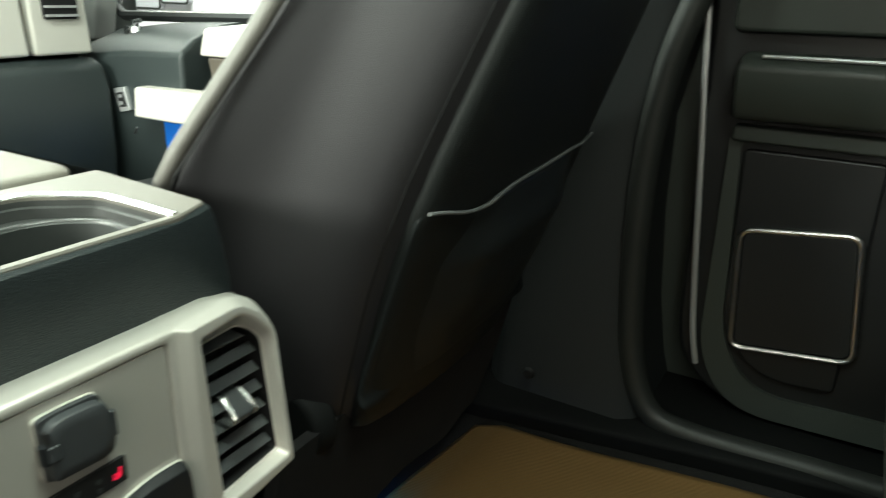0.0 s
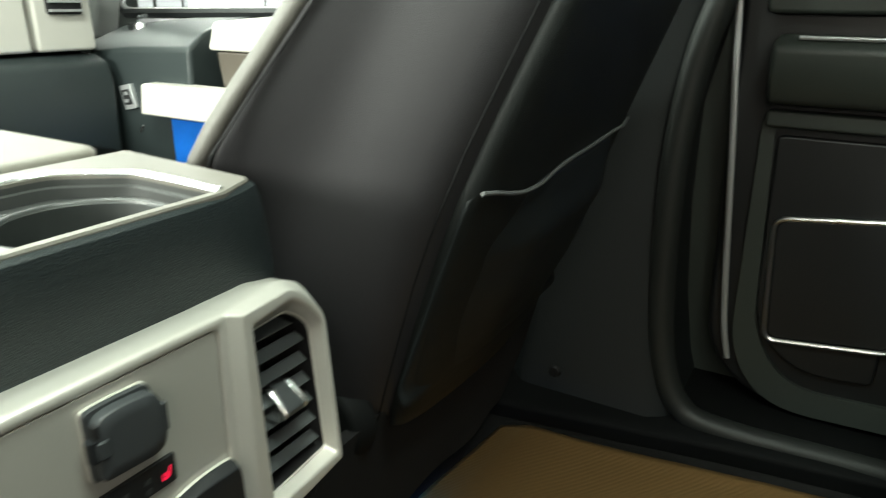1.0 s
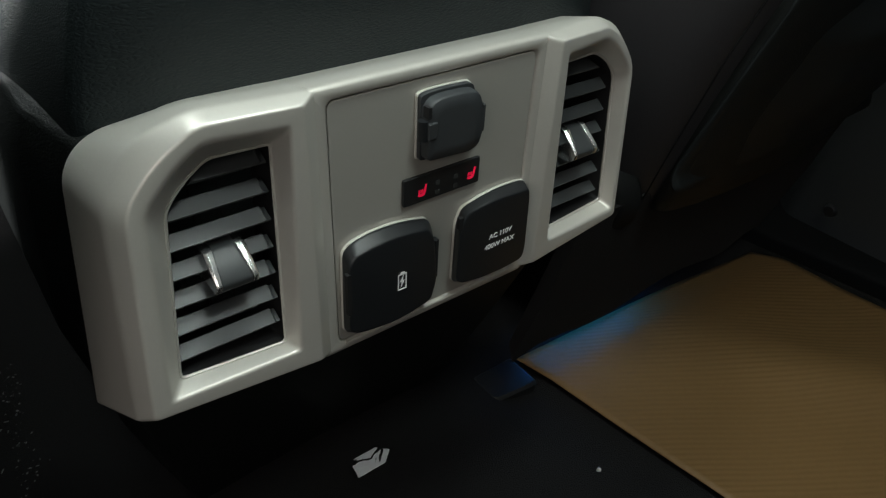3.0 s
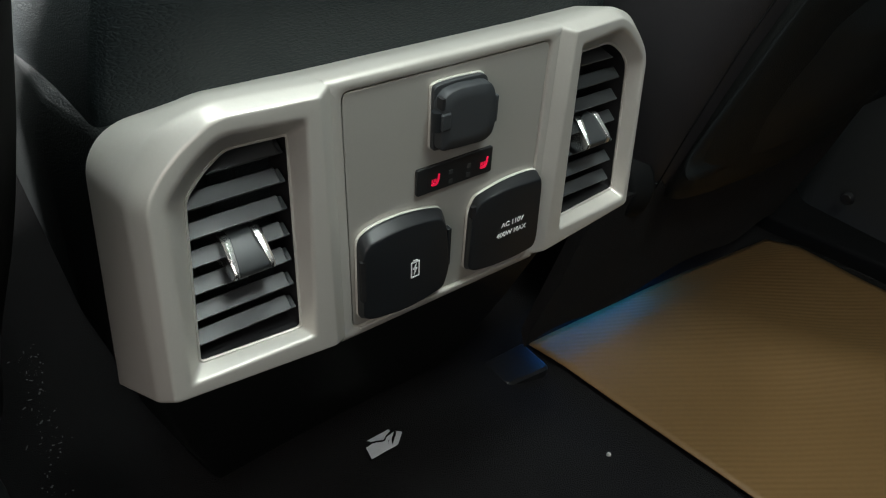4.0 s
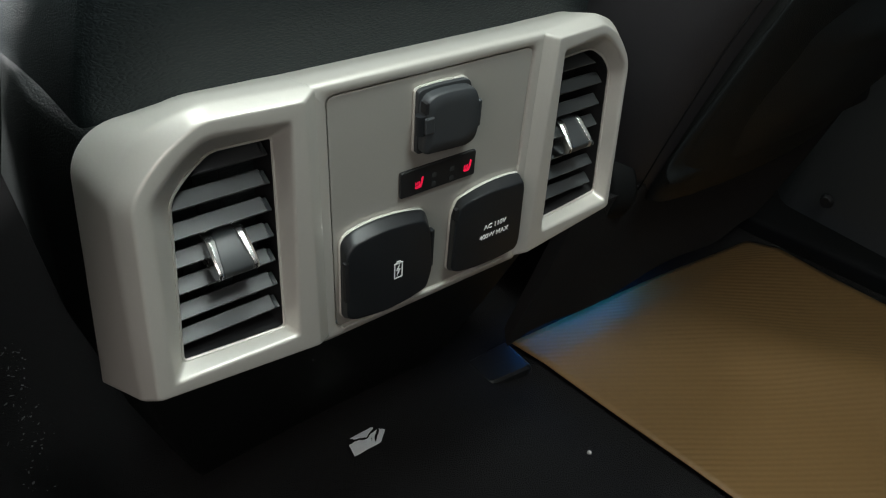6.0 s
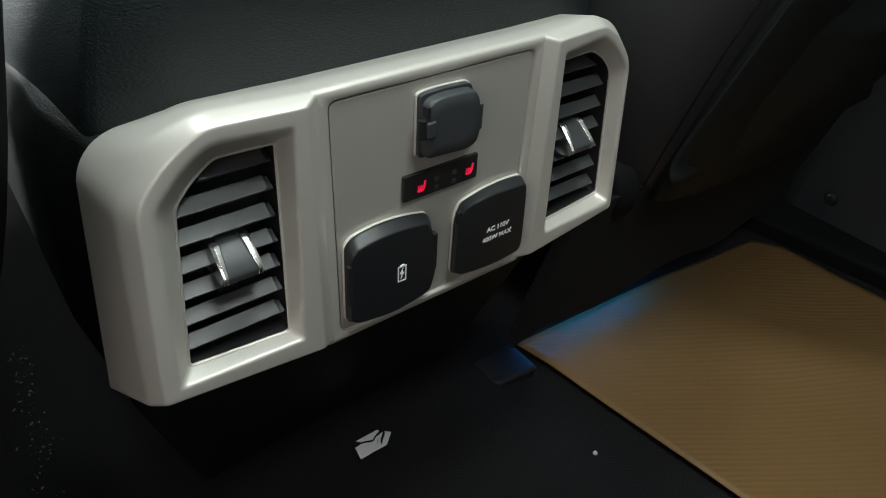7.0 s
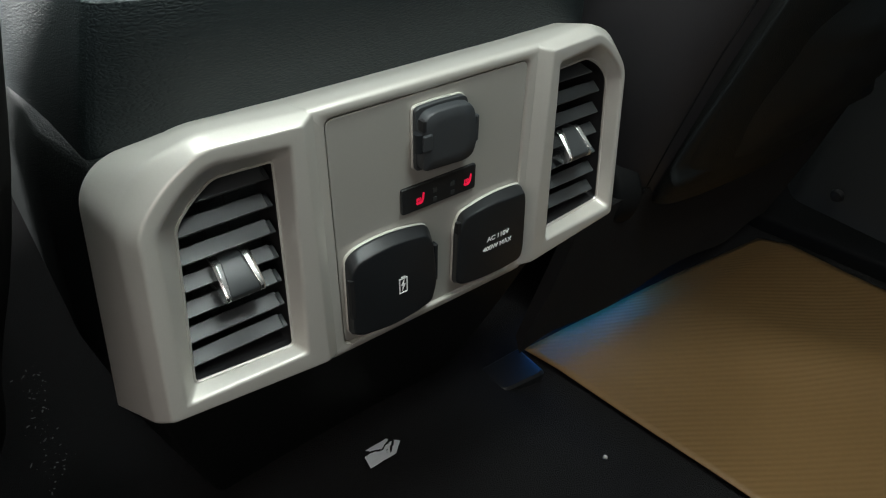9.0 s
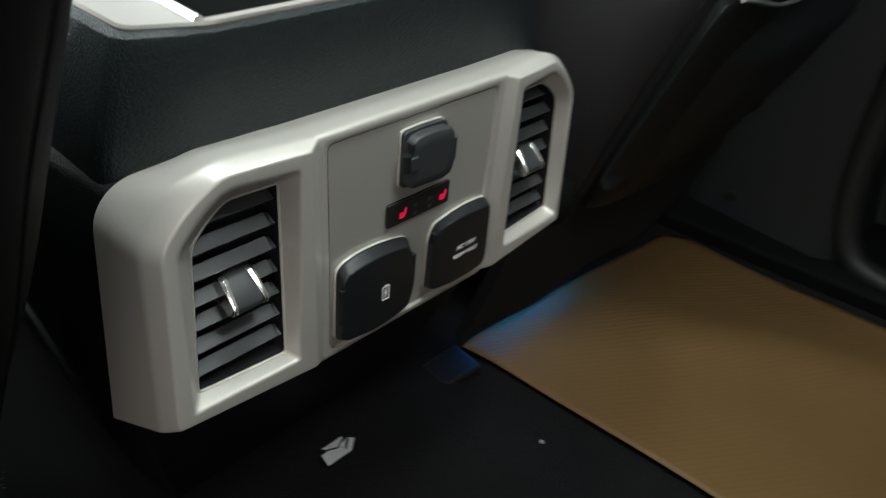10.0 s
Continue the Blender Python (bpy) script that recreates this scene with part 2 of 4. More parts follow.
def curve(points, n=24):
    """A smooth line through points."""
    pts = [Vector(p) for p in points]
    pts = [2 * pts[0] - pts[1]] + pts + [2 * pts[-1] - pts[-2]]
    out = []
    seg = len(pts) - 3
    for s in range(seg * n // max(1, seg) + 1):
        u = s / (seg * n // max(1, seg)) * seg
        i = min(int(u), seg - 1)
        t = u - i
        a, b, c, d = pts[i:i + 4]
        out.append(0.5 * (2 * b + (c - a) * t + (2 * a - 5 * b + 4 * c - d) * t * t + (3 * b - a - 3 * c + d) * t ** 3))
    return out


def lerp(table, z):
    """A value read from a table of (key, value) rows."""
    for (a, u), (b, v) in zip(table, table[1:]):
        if z <= b:
            return u + (v - u) * max(0, (z - a)) / (b - a)
    return table[-1][1]


def lettering(name, text, size, x, y, z, mat, parent, label=""):
    c = bpy.data.curves.new(name, "FONT")
    c.body, c.size, c.align_x, c.align_y, c.extrude, c.offset = text, size, "CENTER", "CENTER", 0.00012, 0.00008
    c.space_line = 1.0
    tmp = new("tmp_text", c)
    me = bpy.data.meshes.new_from_object(tmp.evaluated_get(bpy.context.evaluated_depsgraph_get()))
    bpy.data.objects.remove(tmp)
    me.transform(pose(x, y, z, 90, 0, 0))
    me.materials.clear()
    me.materials.append(mat)
    ob = new(name, me)
    ob.parent = parent
    if label:
        ob["label"] = label
    return ob


# ---- the cabin shell ----
def shell():
    # floor carpet with the low hump along the middle
    bm = bmesh.new()
    xs = [-0.95 + 0.05 * i for i in range(39)]
    ys = [-1.3 + 0.05 * i for i in range(54)]

    def height(x, y):
        hump = 0.055 * max(0.0, 1 - (abs(x) / 0.20) ** 2) * min(1.0, max(0.0, (y + 0.10) / 0.16))
        return hump - 0.004 + 0.0025 * noise.noise((x * 9, y * 9, 0))

    rows = [[bm.verts.new((x, y, height(x, y))) for x in xs] for y in ys]
    for a, b in zip(rows, rows[1:]):
        for i in range(len(xs) - 1):
            bm.faces.new((a[i], a[i + 1], b[i + 1], b[i]))
    tagged(part("floor", bm, CARPET, subsurf=1), "black looped carpet over the cabin floor and tunnel", "floor", kind="structure")
    tagged(part("underbody", box(-1.0, 1.0, -1.35, 1.5, -0.12, -0.03), PLASTIC), "black underbody below the carpet", "floor", kind="structure")
    tagged(part("ceiling", box(-0.95, 0.95, -1.3, 0.75, 1.15, 1.20), HEADLINER, bevel=0.02), "pale grey cloth headliner", "ceiling", kind="structure")
    tagged(part("wall_rear", box(-0.95, 0.95, -1.36, -1.30, -0.05, 1.20), DOORSKIN), "dark rear cabin wall", "wall", kind="structure")
    # left side: a dark wall with two window openings
    tagged(part("wall_left", box(-1.02, -0.92, -1.3, 1.25, -0.05, 0.62), DOORSKIN), "dark lower door side of the cabin", "wall", kind="structure")
    for y0, y1 in ((-1.3, -1.05), (-0.12, 0.06), (1.05, 1.25)):
        tagged(part("pillar_left", box(-1.02, -0.92, y0, y1, 0.62, 1.20), DOORSKIN, bevel=0.01), "dark trimmed cabin pillar", "pillar", kind="structure")
    # right side behind the trim
    tagged(part("wall_right", box(0.93, 1.02, -1.3, 0.12, -0.05, 0.75), DOORSKIN), "dark outer skin of the door side", "wall", kind="structure")
    tagged(part("wall_right_front", box(0.93, 1.02, 0.12, 1.5, -0.05, 0.50), DOORSKIN), "dark outer skin of the front door side", "wall", kind="structure")
    for y0, y1 in ((-1.3, -1.05), (1.245, 1.29)):
        tagged(part("pillar_right", box(0.90, 1.0, y0, y1, 0.5, 1.20), DOORSKIN, bevel=0.01), "dark trimmed cabin pillar", "pillar", kind="structure")
    ring = [(-0.028, -0.030), (0.028, -0.030), (0.034, 0.035), (-0.030, 0.035)]
    bm = loft([[(0.815 + x, 1.155 + y, 0.50) for x, y in ring], [(0.830 + x, 1.135 + y, 0.62) for x, y in ring], [(0.905 + x, 1.00 + y, 1.16) for x, y in ring]], True, True, True)
    tagged(part("pillar_trim_front", bm, HEADLINER, bevel=0.008), "pale grey windscreen pillar trim", "pillar", kind="structure")
    tagged(part("wall_front", box(-0.95, 0.95, 1.40, 1.50, -0.05, 0.60), DASH), "dark firewall behind the dashboard", "wall", kind="structure")


shell()


def b_pillar():
    # the trim between the doors, broad at the foot
    zs = [0.0, 0.06, 0.15, 0.3, 0.45, 0.6, 0.8, 1.0, 1.16]
    rings = []
    for z in zs:
        w = lerp([(0, 0.26), (0.15, 0.22), (0.35, 0.18), (0.6, 0.14), (1.2, 0.11)], z)
        f = lerp([(0, -0.115), (0.1, -0.085), (0.3, -0.068), (0.45, -0.066), (0.6, -0.095), (1.2, -0.14)], z)
        ins = lerp([(0, 0.735), (0.2, 0.77), (0.5, 0.79), (1.2, 0.83)], z)
        rings.append([(ins + 0.02, f, z), (ins, f + 0.03, z), (ins, f + w - 0.03, z), (ins + 0.03, f + w, z), (0.95, f + w, z), (0.95, f, z)])
    tagged(part("pillar_trim", loft(rings, True, True, True), PILLAR, bevel=0.012, segments=3), "dark textured plastic trim on the pillar between the doors", "pillar", kind="structure")
    # sill plate
    pts = [(0.675, 0.30), (0.675, 0.12), (0.73, -0.20), (0.76, -0.45), (0.77, -1.2), (0.93, -1.2), (0.93, 0.30)]
    bm = loft([[(x, y, -0.01) for x, y in pts], [(x, y, 0.018) for x, y in pts], [(x + (0.012 if x < 0.8 else 0), y, 0.026) for x, y in pts]], True, True, True)
    tagged(part("sill_plate", bm, BLACKSHADE, bevel=0.005), "black plastic door sill plate", "sill", kind="structure")
    # rubber seal round the door opening
    line = [(0.825, -0.235, 1.05), (0.805, -0.165, 0.80), (0.782, -0.105, 0.62), (0.780, -0.078, 0.52), (0.778, -0.066, 0.40), (0.776, -0.068, 0.25), (0.772, -0.082, 0.12), (0.766, -0.115, 0.045), (0.762, -0.175, 0.025), (0.775, -0.35, 0.02), (0.785, -0.60, 0.02)]
    tagged(part("door_seal", tube(curve(line, 64), 0.018, 16), SEAL), "black rubber seal round the rear door opening", "seal", kind="structure")
    # fixing screw at the foot
    bm = bmesh.new()
    bmesh.ops.create_cone(bm, cap_ends=True, segments=14, radius1=0.010, radius2=0.007, depth=0.006, matrix=Matrix.Translation((0.716, 0.055, 0.072)) @ Euler((0, radians(-90), 0)).to_matrix().to_4x4())
    tagged(part("trim_clip", bm, PLASTIC, bevel=0.001), "small grey clip in the lower pillar trim", "clip")


b_pillar()


# ---- rear door ----
def rear_door():
    d = thing("rear_door", "closed dark rear door with chrome strip and square chrome-framed panel", "door")
    X = 0.85
    body = rounded([(-1.05, 0.03), (-0.20, 0.03), (-0.125, 0.10), (-0.105, 0.75), (-1.05, 0.75)], [0.02, 0.06, 0.06, 0.02, 0.02])
    part("door_panel", slab_x(body, X + 0.012, 0.93), PLASTIC, d, bevel=0.008)
    # bowed lower band that frames the recessed field
    inner = rounded([(-1.0, 0.100), (-0.240, 0.066), (-0.188, 0.145), (-0.172, 0.435), (-1.0, 0.435)], [0.02, 0.055, 0.04, 0.01, 0.01], 6)
    outer = rounded([(-1.03, 0.055), (-0.216, 0.032), (-0.161, 0.112), (-0.156, 0.447), (-1.03, 0.447)], [0.02, 0.065, 0.05, 0.01, 0.01], 6)
    bm = loft([[(X - 0.002, y, z) for y, z in outer], [(X + 0.004, y, z) for y, z in inner], [(X + 0.014, y, z) for y, z in inner]])
    part("recess_band", bm, DOORSKIN, d)
    # chrome strip along the front edge
    line = [(0.842, -0.097, 0.70), (0.842, -0.106, 0.60), (0.842, -0.115, 0.50), (0.842, -0.125, 0.40), (0.842, -0.140, 0.24), (0.842, -0.150, 0.15), (0.842, -0.161, 0.098)]
    part("chrome_strip", tube(curve(line, 30), 0.0045, 8, flat=0.8), SILVER, d, "satin silver strip")
    # raised upper field and armrest
    part("upper_field", slab_x(rect(-1.03, -0.140, 0.575, 0.745, 0.012), X - 0.012, X + 0.02), DOORSKIN, d, bevel=0.006)
    arm = [(X + 0.01, 0.552), (X - 0.045, 0.548), (X - 0.060, 0.538), (X - 0.058, 0.500), (X - 0.040, 0.470), (X + 0.01, 0.462)]
    bm = loft([[(x, -0.158, z) for x, z in arm], [(x, -1.03, z) for x, z in arm]], True, True, True)
    part("armrest", bm, DOORSKIN, d, bevel=0.008, segments=3)
    # highlight along the armrest's edge, drawn as a thin silver strip
    part("armrest_glint", tube([(X - 0.050, -0.185, 0.549), (X - 0.050, -0.60, 0.549)], 0.0026, 8), SILVER, d, "thin silver strip drawn as the highlight on the armrest edge")
    part("lower_rail", slab_x(rect(-1.03, -0.160, 0.437, 0.458, 0.006), X - 0.016, X + 0.012), DOORSKIN, d, bevel=0.004)
    part("field_plate", slab_x(rounded([(-0.345, 0.10), (-0.245, 0.092), (-0.186, 0.16), (-0.176, 0.425), (-0.345, 0.425)], [0.01, 0.05, 0.04, 0.01, 0.01]), X + 0.002, X + 0.013), PLASTIC, d, bevel=0.004)
    # framed square
    sq = rounded([(-0.358, 0.155), (-0.203, 0.138), (-0.190, 0.315), (-0.335, 0.331)], 0.018, 5)
    part("framed_panel", slab_x(rounded([(-0.355, 0.158), (-0.206, 0.141), (-0.193, 0.312), (-0.332, 0.328)], 0.016), X - 0.002, X + 0.016), PLASTIC, d, bevel=0.003)
    part("chrome_frame", tube([(X - 0.004, y, z) for y, z in sq], 0.0035, 8, closed=True), CHROME, d, "thin chrome frame with rounded corners")
    part("pull_handle", slab_x(rounded([(-0.60, 0.494), (-0.354, 0.494), (-0.350, 0.503), (-0.349, 0.534), (-0.364, 0.548), (-0.60, 0.552)], 0.005), X - 0.085, X - 0.050), TRIM, d, "pale stone coloured pull handle", bevel=0.004)
    # sheet that paints the pocket's blue ambient light
    part("painted_glow", slab_x(rounded([(-0.58, 0.330), (-0.396, 0.340), (-0.371, 0.488), (-0.58, 0.490)], 0.008), X - 0.068, X - 0.0615), BLUELIGHT, d, "blue sheet in the door pocket with its ambient glow painted on", bevel=0.002)


rear_door()


# ---- front door ----
def front_door():
    d = thing("front_door", "dark front door with pale handle and bright window", "door")
    part("door_panel", slab_x(rounded([(0.14, 0.03), (1.20, 0.03), (1.20, 0.50), (0.14, 0.55)], 0.02), 0.80, 0.93), DASH, d, bevel=0.01)
    # broad shoulder below the window
    prof = [(0.93, 0.555), (0.80, 0.548), (0.735, 0.525), (0.700, 0.500), (0.695, 0.40), (0.72, 0.20), (0.80, 0.14), (0.93, 0.14)]
    bm = loft([[(x - 0.0, 0.745, z) for x, z in prof], [(x - 0.01, 0.90, z - 0.006) for x, z in prof], [(x - 0.015, 1.03, z - 0.02) for x, z in prof]], True, True, True)
    part("shoulder", bm, material("smooth_door_skin", (0.028, 0.036, 0.037), 0.38, 0, 0.10, 8, 0.05, 300, bump=0.12, bump_scale=600, bump_kind="leather", bump_depth=0.0005), d, bevel=0.008, segments=3)
    part("handle_block", loft([[(x, y, z) for x, z in ((0.655, 0.386), (0.71, 0.386), (0.71, 0.440), (0.662, 0.440))] for y in (0.50, 0.835)], True, True, True), TRIM, d, "pale stone coloured pull handle", bevel=0.005)
    part("upper_cap", loft([[(x, y, z) for x, z in ((0.70, 0.500), (0.85, 0.495), (0.85, 0.552), (0.715, 0.546))] for y in (0.30, 0.70)], True, True, True), TRIM, d, "pale stone coloured upper door trim", bevel=0.006)
    part("upper_side", loft([[(x, y, z) for x, z in ((0.715, 0.43), (0.85, 0.43), (0.85, 0.4985), (0.705, 0.4985))] for y in (0.30, 0.685)], True, True, True), material("brown_door_inlay", (0.10, 0.085, 0.07), 0.4), d, "dark brown door inlay", bevel=0.004)
    slant = [(0.877, 0.391), (0.908, 0.385), (0.921, 0.428), (0.889, 0.434)]

    def plate(k, x0, x1):
        o = rounded([(0.8985 + (y - 0.8985) * k, 0.4095 + (z - 0.4095) * k) for y, z in slant], 0.003)
        return loft([[(x0, y, z) for y, z in o], [(x1, y, z) for y, z in o]], True, True, True)
    sw = part("switch_plate", plate(1.0, 0.692, 0.680), SILVER, d, "small bright switch frame", bevel=0.001)
    part("switch", plate(0.62, 0.681, 0.6775), PLASTIC, sw, "black rocker switch", bevel=0.001)
    for z in (0.403, 0.416):
        part("switch_mark", slab_x(rect(0.894, 0.903, z - 0.003, z + 0.003, 0.001), 0.6767, 0.6777), SILVER, sw, "pale mark on the switch")
    part("lock_pin", tube([(0.765, 0.955, 0.525), (0.762, 0.945, 0.546), (0.757, 0.920, 0.549)], 0.0045, 8), SATIN, d, "bright lock knob")
    part("lock_base", loft([[(0.765 + r * math.cos(a), 0.955 + 1.6 * r * math.sin(a), z) for a in [math.pi * k / 8 for k in range(16)]] for r, z in ((0.015, 0.520), (0.013, 0.5365))], True, True, True), SATIN, d, "bright lock bezel")
    part("release_lever", tube([(0.704, 0.874, 0.362), (0.692, 0.880, 0.356), (0.690, 0.886, 0.346), (0.702, 0.890, 0.338)], 0.0032, 8), SATIN, d, "small bright release lever")
    # sheet painting the blue ambient light under the handle
    part("painted_glow", slab_x(rect(0.60, 0.798, 0.22, 0.385, 0.01), 0.690, 0.696), BLUELIGHT, d, "blue sheet below the handle with its ambient glow painted on")
    bm = tube([(0.90, 0.16, 0.58), (0.86, 0.55, 0.562), (0.86, 1.11, 0.550), (0.86, 1.16, 0.585), (0.88, 1.08, 1.15)], 0.011, 8)
    part("window_seal", bm, PLASTIC, d, "black rubber window seal")


front_door()


def window_pane(name, corners):
    bm = bmesh.new()
    v = [bm.verts.new(c) for c in corners]
    v2 = [bm.verts.new((c[0] + 0.004, c[1], c[2])) for c in corners]
    bm.faces.new(v)
    bm.faces.new(v2)
    for i in range(4):
        bm.faces.new((v[i], v[(i + 1) % 4], v2[(i + 1) % 4], v2[i]))
    ob = part(name, bm, GLASS)
    ob.visible_shadow = False
    return tagged(ob, "clear side window pane", "window", kind="structure")


window_pane("window_1", [(0.88, 0.16, 0.57), (0.88, 1.15, 0.55), (0.92, 1.07, 1.15), (0.92, 0.16, 1.15)])


# ---- dashboard ----
def dashboard():
    d = thing("dashboard", "black dashboard with pale trim blocks and air vents", "dashboard")
    prof = [(0.935, 0.10), (0.885, 0.30), (0.880, 0.44), (0.893, 0.474), (0.925, 0.485), (1.40, 0.485), (1.40, 0.10)]
    bm = loft([[(x, y + (0.03 if x > 0.6 else 0), z) for y, z in prof] for x in (-0.80, -0.3, 0.2, 0.62, 0.672)], True, True, True)
    part("lower_pad", bm, DASH, d, bevel=0.012, segments=3)
    # upper board
    part("upper_board", box(-0.80, 0.66, 1.02, 1.40, 0.487, 0.66), DASH, d, bevel=0.02, segments=3)
    for x0, x1 in ((0.555, 0.664), (0.36, 0.547)):
        o = rounded([(x0, 0.492), (x1, 0.492), (x1 - 0.006, 0.66), (x0, 0.66)], 0.008)
        part("trim_block", prism(o, 0.94, 1.03), TRIM, d, "pale stone coloured dash trim", bevel=0.008, segments=3)
    f = part("vent_frame", prism(rect(0.578, 0.640, 0.553, 0.64, 0.006), 0.934, 0.942), CAVITY, d, "black air vent")
    for i in range(6):
        z = 0.5575 + 0.0148 * i
        part("vent_slat", box(0.580, 0.638, 0.928, 0.936, z, z + 0.004), SILVER, f)
    # tall side pillar trim at the dash end
    part("end_cap", prism(rounded([(0.672, 0.10), (0.70, 0.10), (0.70, 0.66), (0.668, 0.66)], 0.006), 1.0, 1.2), DOORSKIN, d, "grey dash end cap", bevel=0.004)


dashboard()


# ---- front seats ----
XF = [(0.20, 0.195), (0.42, 0.172), (0.487, 0.153), (0.53, 0.169), (0.58, 0.191), (0.62, 0.206), (0.70, 0.232), (0.95, 0.262)]
YF = [(0.20, 0.26), (0.42, 0.145), (0.487, 0.100), (0.61, 0.025), (0.70, -0.02), (0.95, -0.12)]
XREAR = [(0.20, 0.255), (0.305, 0.240), (0.39, 0.229), (0.45, 0.229), (0.50, 0.234), (0.55, 0.243), (0.613, 0.255), (0.70, 0.274), (0.95, 0.30)]
YR = [(0.20, 0.055), (0.30, 0.022), (0.426, -0.022), (0.487, -0.045), (0.613, -0.098), (0.70, -0.135), (0.95, -0.24)]
WIDE = 0.86  # the seat's two sides lie mirrored about half of this


def front_seat(mirror):
    s = thing("front_seat", "dark grey leather front seat with black back and light bolster", "car seat", group="front seats")
    sgn = -1 if mirror else 1

    shift = 0.03 if mirror else 0.0

    def flip(p):
        return (sgn * p[0] + shift, p[1], p[2])

    XR = [(0.20, 0.285), (0.317, 0.263), (0.364, 0.243), (0.43, 0.2265), (0.487, 0.2165), (0.55, 0.203), (0.70, 0.215), (0.95, 0.25)] if mirror else XREAR

    def rear(z):
        return lerp(YR, z) - (0.016 if mirror else 0.0)

    def edge(z):
        return lerp(XR, z) - 0.006 if mirror else lerp(XF, z)

    zs = [0.20, 0.25, 0.31, 0.37, 0.43, 0.47, 0.51, 0.55, 0.59, 0.63, 0.68, 0.75, 0.85, 0.93, 0.96]
    rings = []
    for z in zs:
        xf, yf, xr, yr = edge(z), lerp(YF, z), lerp(XR, z), rear(z)
        e = 0.03 if z >= 0.95 else 0.0
        m = WIDE
        half = [(xf + 0.014, yf + 0.010), (xf + 0.001, yf + 0.006), (xf - 0.0005, yf - 0.001), (xf + 0.06 * (xr - 0.024 - xf), yf + 0.06 * (yr + 0.088 - yf)), (xf + 0.33 * (xr - 0.024 - xf), yf + 0.33 * (yr + 0.088 - yf)), (xf + 0.67 * (xr - 0.024 - xf), yf + 0.67 * (yr + 0.088 - yf)), (xr - 0.024, yr + 0.088), (xr - 0.012, yr + 0.048), (xr + 0.010, yr + 0.014), (xr + 0.045, yr)]
        ring = half + [(m - x, y) for x, y in reversed(half)]
        ring += [(m - xf - 0.05, yf + 0.03), (m / 2, yf - 0.005), (xf + 0.05, yf + 0.03)]
        rings.append([flip((m / 2 + (x - m / 2) * (1 - e * 3), y + e, z)) for x, y in ring])
    # driver's side: same leather, its shade put into a blacker colour
    part("backrest", loft(rings, True, True, True), BLACKSHADE if mirror else SEAT, s, subsurf=1)
    # light front bolster rolled round the leading edge, one on each side
    for side in (0, 1):
        rings = []
        for z in [0.21, 0.30, 0.38, 0.44, 0.487, 0.53, 0.57, 0.61, 0.66, 0.75, 0.85, 0.93]:
            xf, yf = edge(z), lerp(YF, z)
            w = lerp([(0.2, 0.012), (0.487, 0.013), (0.61, 0.0135), (0.9, 0.016)], z)
            sec = [(xf + 0.004, yf - 0.001), (xf - 0.006, yf + 0.35 * w), (xf - 0.008, yf + w), (xf - 0.002, yf + 1.7 * w), (xf + 0.016, yf + 2.3 * w), (xf + 0.05, yf + 2.2 * w), (xf + 0.05, yf + 0.02)]
            rings.append([flip((WIDE - x if side else x, y, z)) for x, y in sec])
        part("bolster", loft(rings, True, True, True), BOLSTER, s, "light stone leather bolster edge", subsurf=1)
        seam = [flip(((WIDE - edge(z) if side else edge(z)) - (0.001 if not side else -0.001), lerp(YF, z) - 0.002, z)) for z in [0.25 + 0.02 * i for i in range(34)]]
        part("seam_cord", tube(seam, 0.0011, 6), PLASTIC, s, "black seam cord")
        # seam along the rear corner
        seam = [flip(((WIDE - lerp(XR, z) - 0.012 if side else lerp(XR, z) + 0.012), rear(z) + 0.0085, z)) for z in [0.25 + 0.02 * i for i in range(34)]]
        part("corner_seam", tube(seam, 0.0007, 6), BLACKSHADE, s, "black corner seam")
    # padded back cover
    rings = []
    for z in [0.215, 0.24, 0.30, 0.38, 0.46, 0.54, 0.62, 0.72, 0.84, 0.92, 0.94]:
        xr, yr = lerp(XR, z), rear(z)
        up = 0.018 * min(1, (z - 0.205) / 0.03, (0.95 - z) / 0.03)
        xs = [xr + 0.028, xr + 0.034, xr + 0.06, xr + 0.12, WIDE / 2]
        ds = [0.006, -0.002 - 0.2 * up, -0.002 - 0.6 * up, -0.004 - 0.9 * up, -0.004 - up]
        row = [(x, yr + d) for x, d in zip(xs, ds)]
        row = row + [(WIDE - x, y) for x, y in reversed(row[:-1])]
        back = [(WIDE - xr - 0.03, yr + 0.02), (xr + 0.03, yr + 0.02)]
        rings.append([flip((x, y, z)) for x, y in row + back])
    # driver's back cover has its shade painted in by the blacker material
    part("back_cover", loft(rings, True, True, True), BLACKSHADE if mirror else SEATBACK, s, "black padded seat back", subsurf=1)
    # map pocket: a pouch with a dipping, piped mouth
    xs = [0.262 + (WIDE - 0.524) * i / 18 for i in range(19)]

    def mouth(x):
        u = (x - 0.262) / (WIDE - 0.524)
        return 0.461 + 0.006 * u - 0.012 * math.exp(-((u - 0.17) / 0.12) ** 2) + 0.006 * math.exp(-((u - 0.75) / 0.2) ** 2)

    cols = []
    for i, x in enumerate(xs):
        u = i / 18
        edge = min(1, 3.0 * min(u, 1 - u))
        edge = edge * edge * (3 - 2 * edge)
        top = mouth(x)
        col = []
        for k in range(15):
            t = k / 14
            z = top + (0.265 - top) * t
            out = (0.020 + 0.012 * math.sin(math.pi * min(1, t * 1.15))) * edge - 0.002 * (1 - edge) + 0.008 * math.exp(-((t - 0.26) / 0.05) ** 2) * edge
            if k == 14:
                out = 0.010
            col.append(flip((x, rear(z) - out - 0.002, z)))
        cols.append(col)
    bm = loft(cols, False)
    pouch = part("map_pocket", bm, POUCH, s, "black elastic map pocket", subsurf=1)
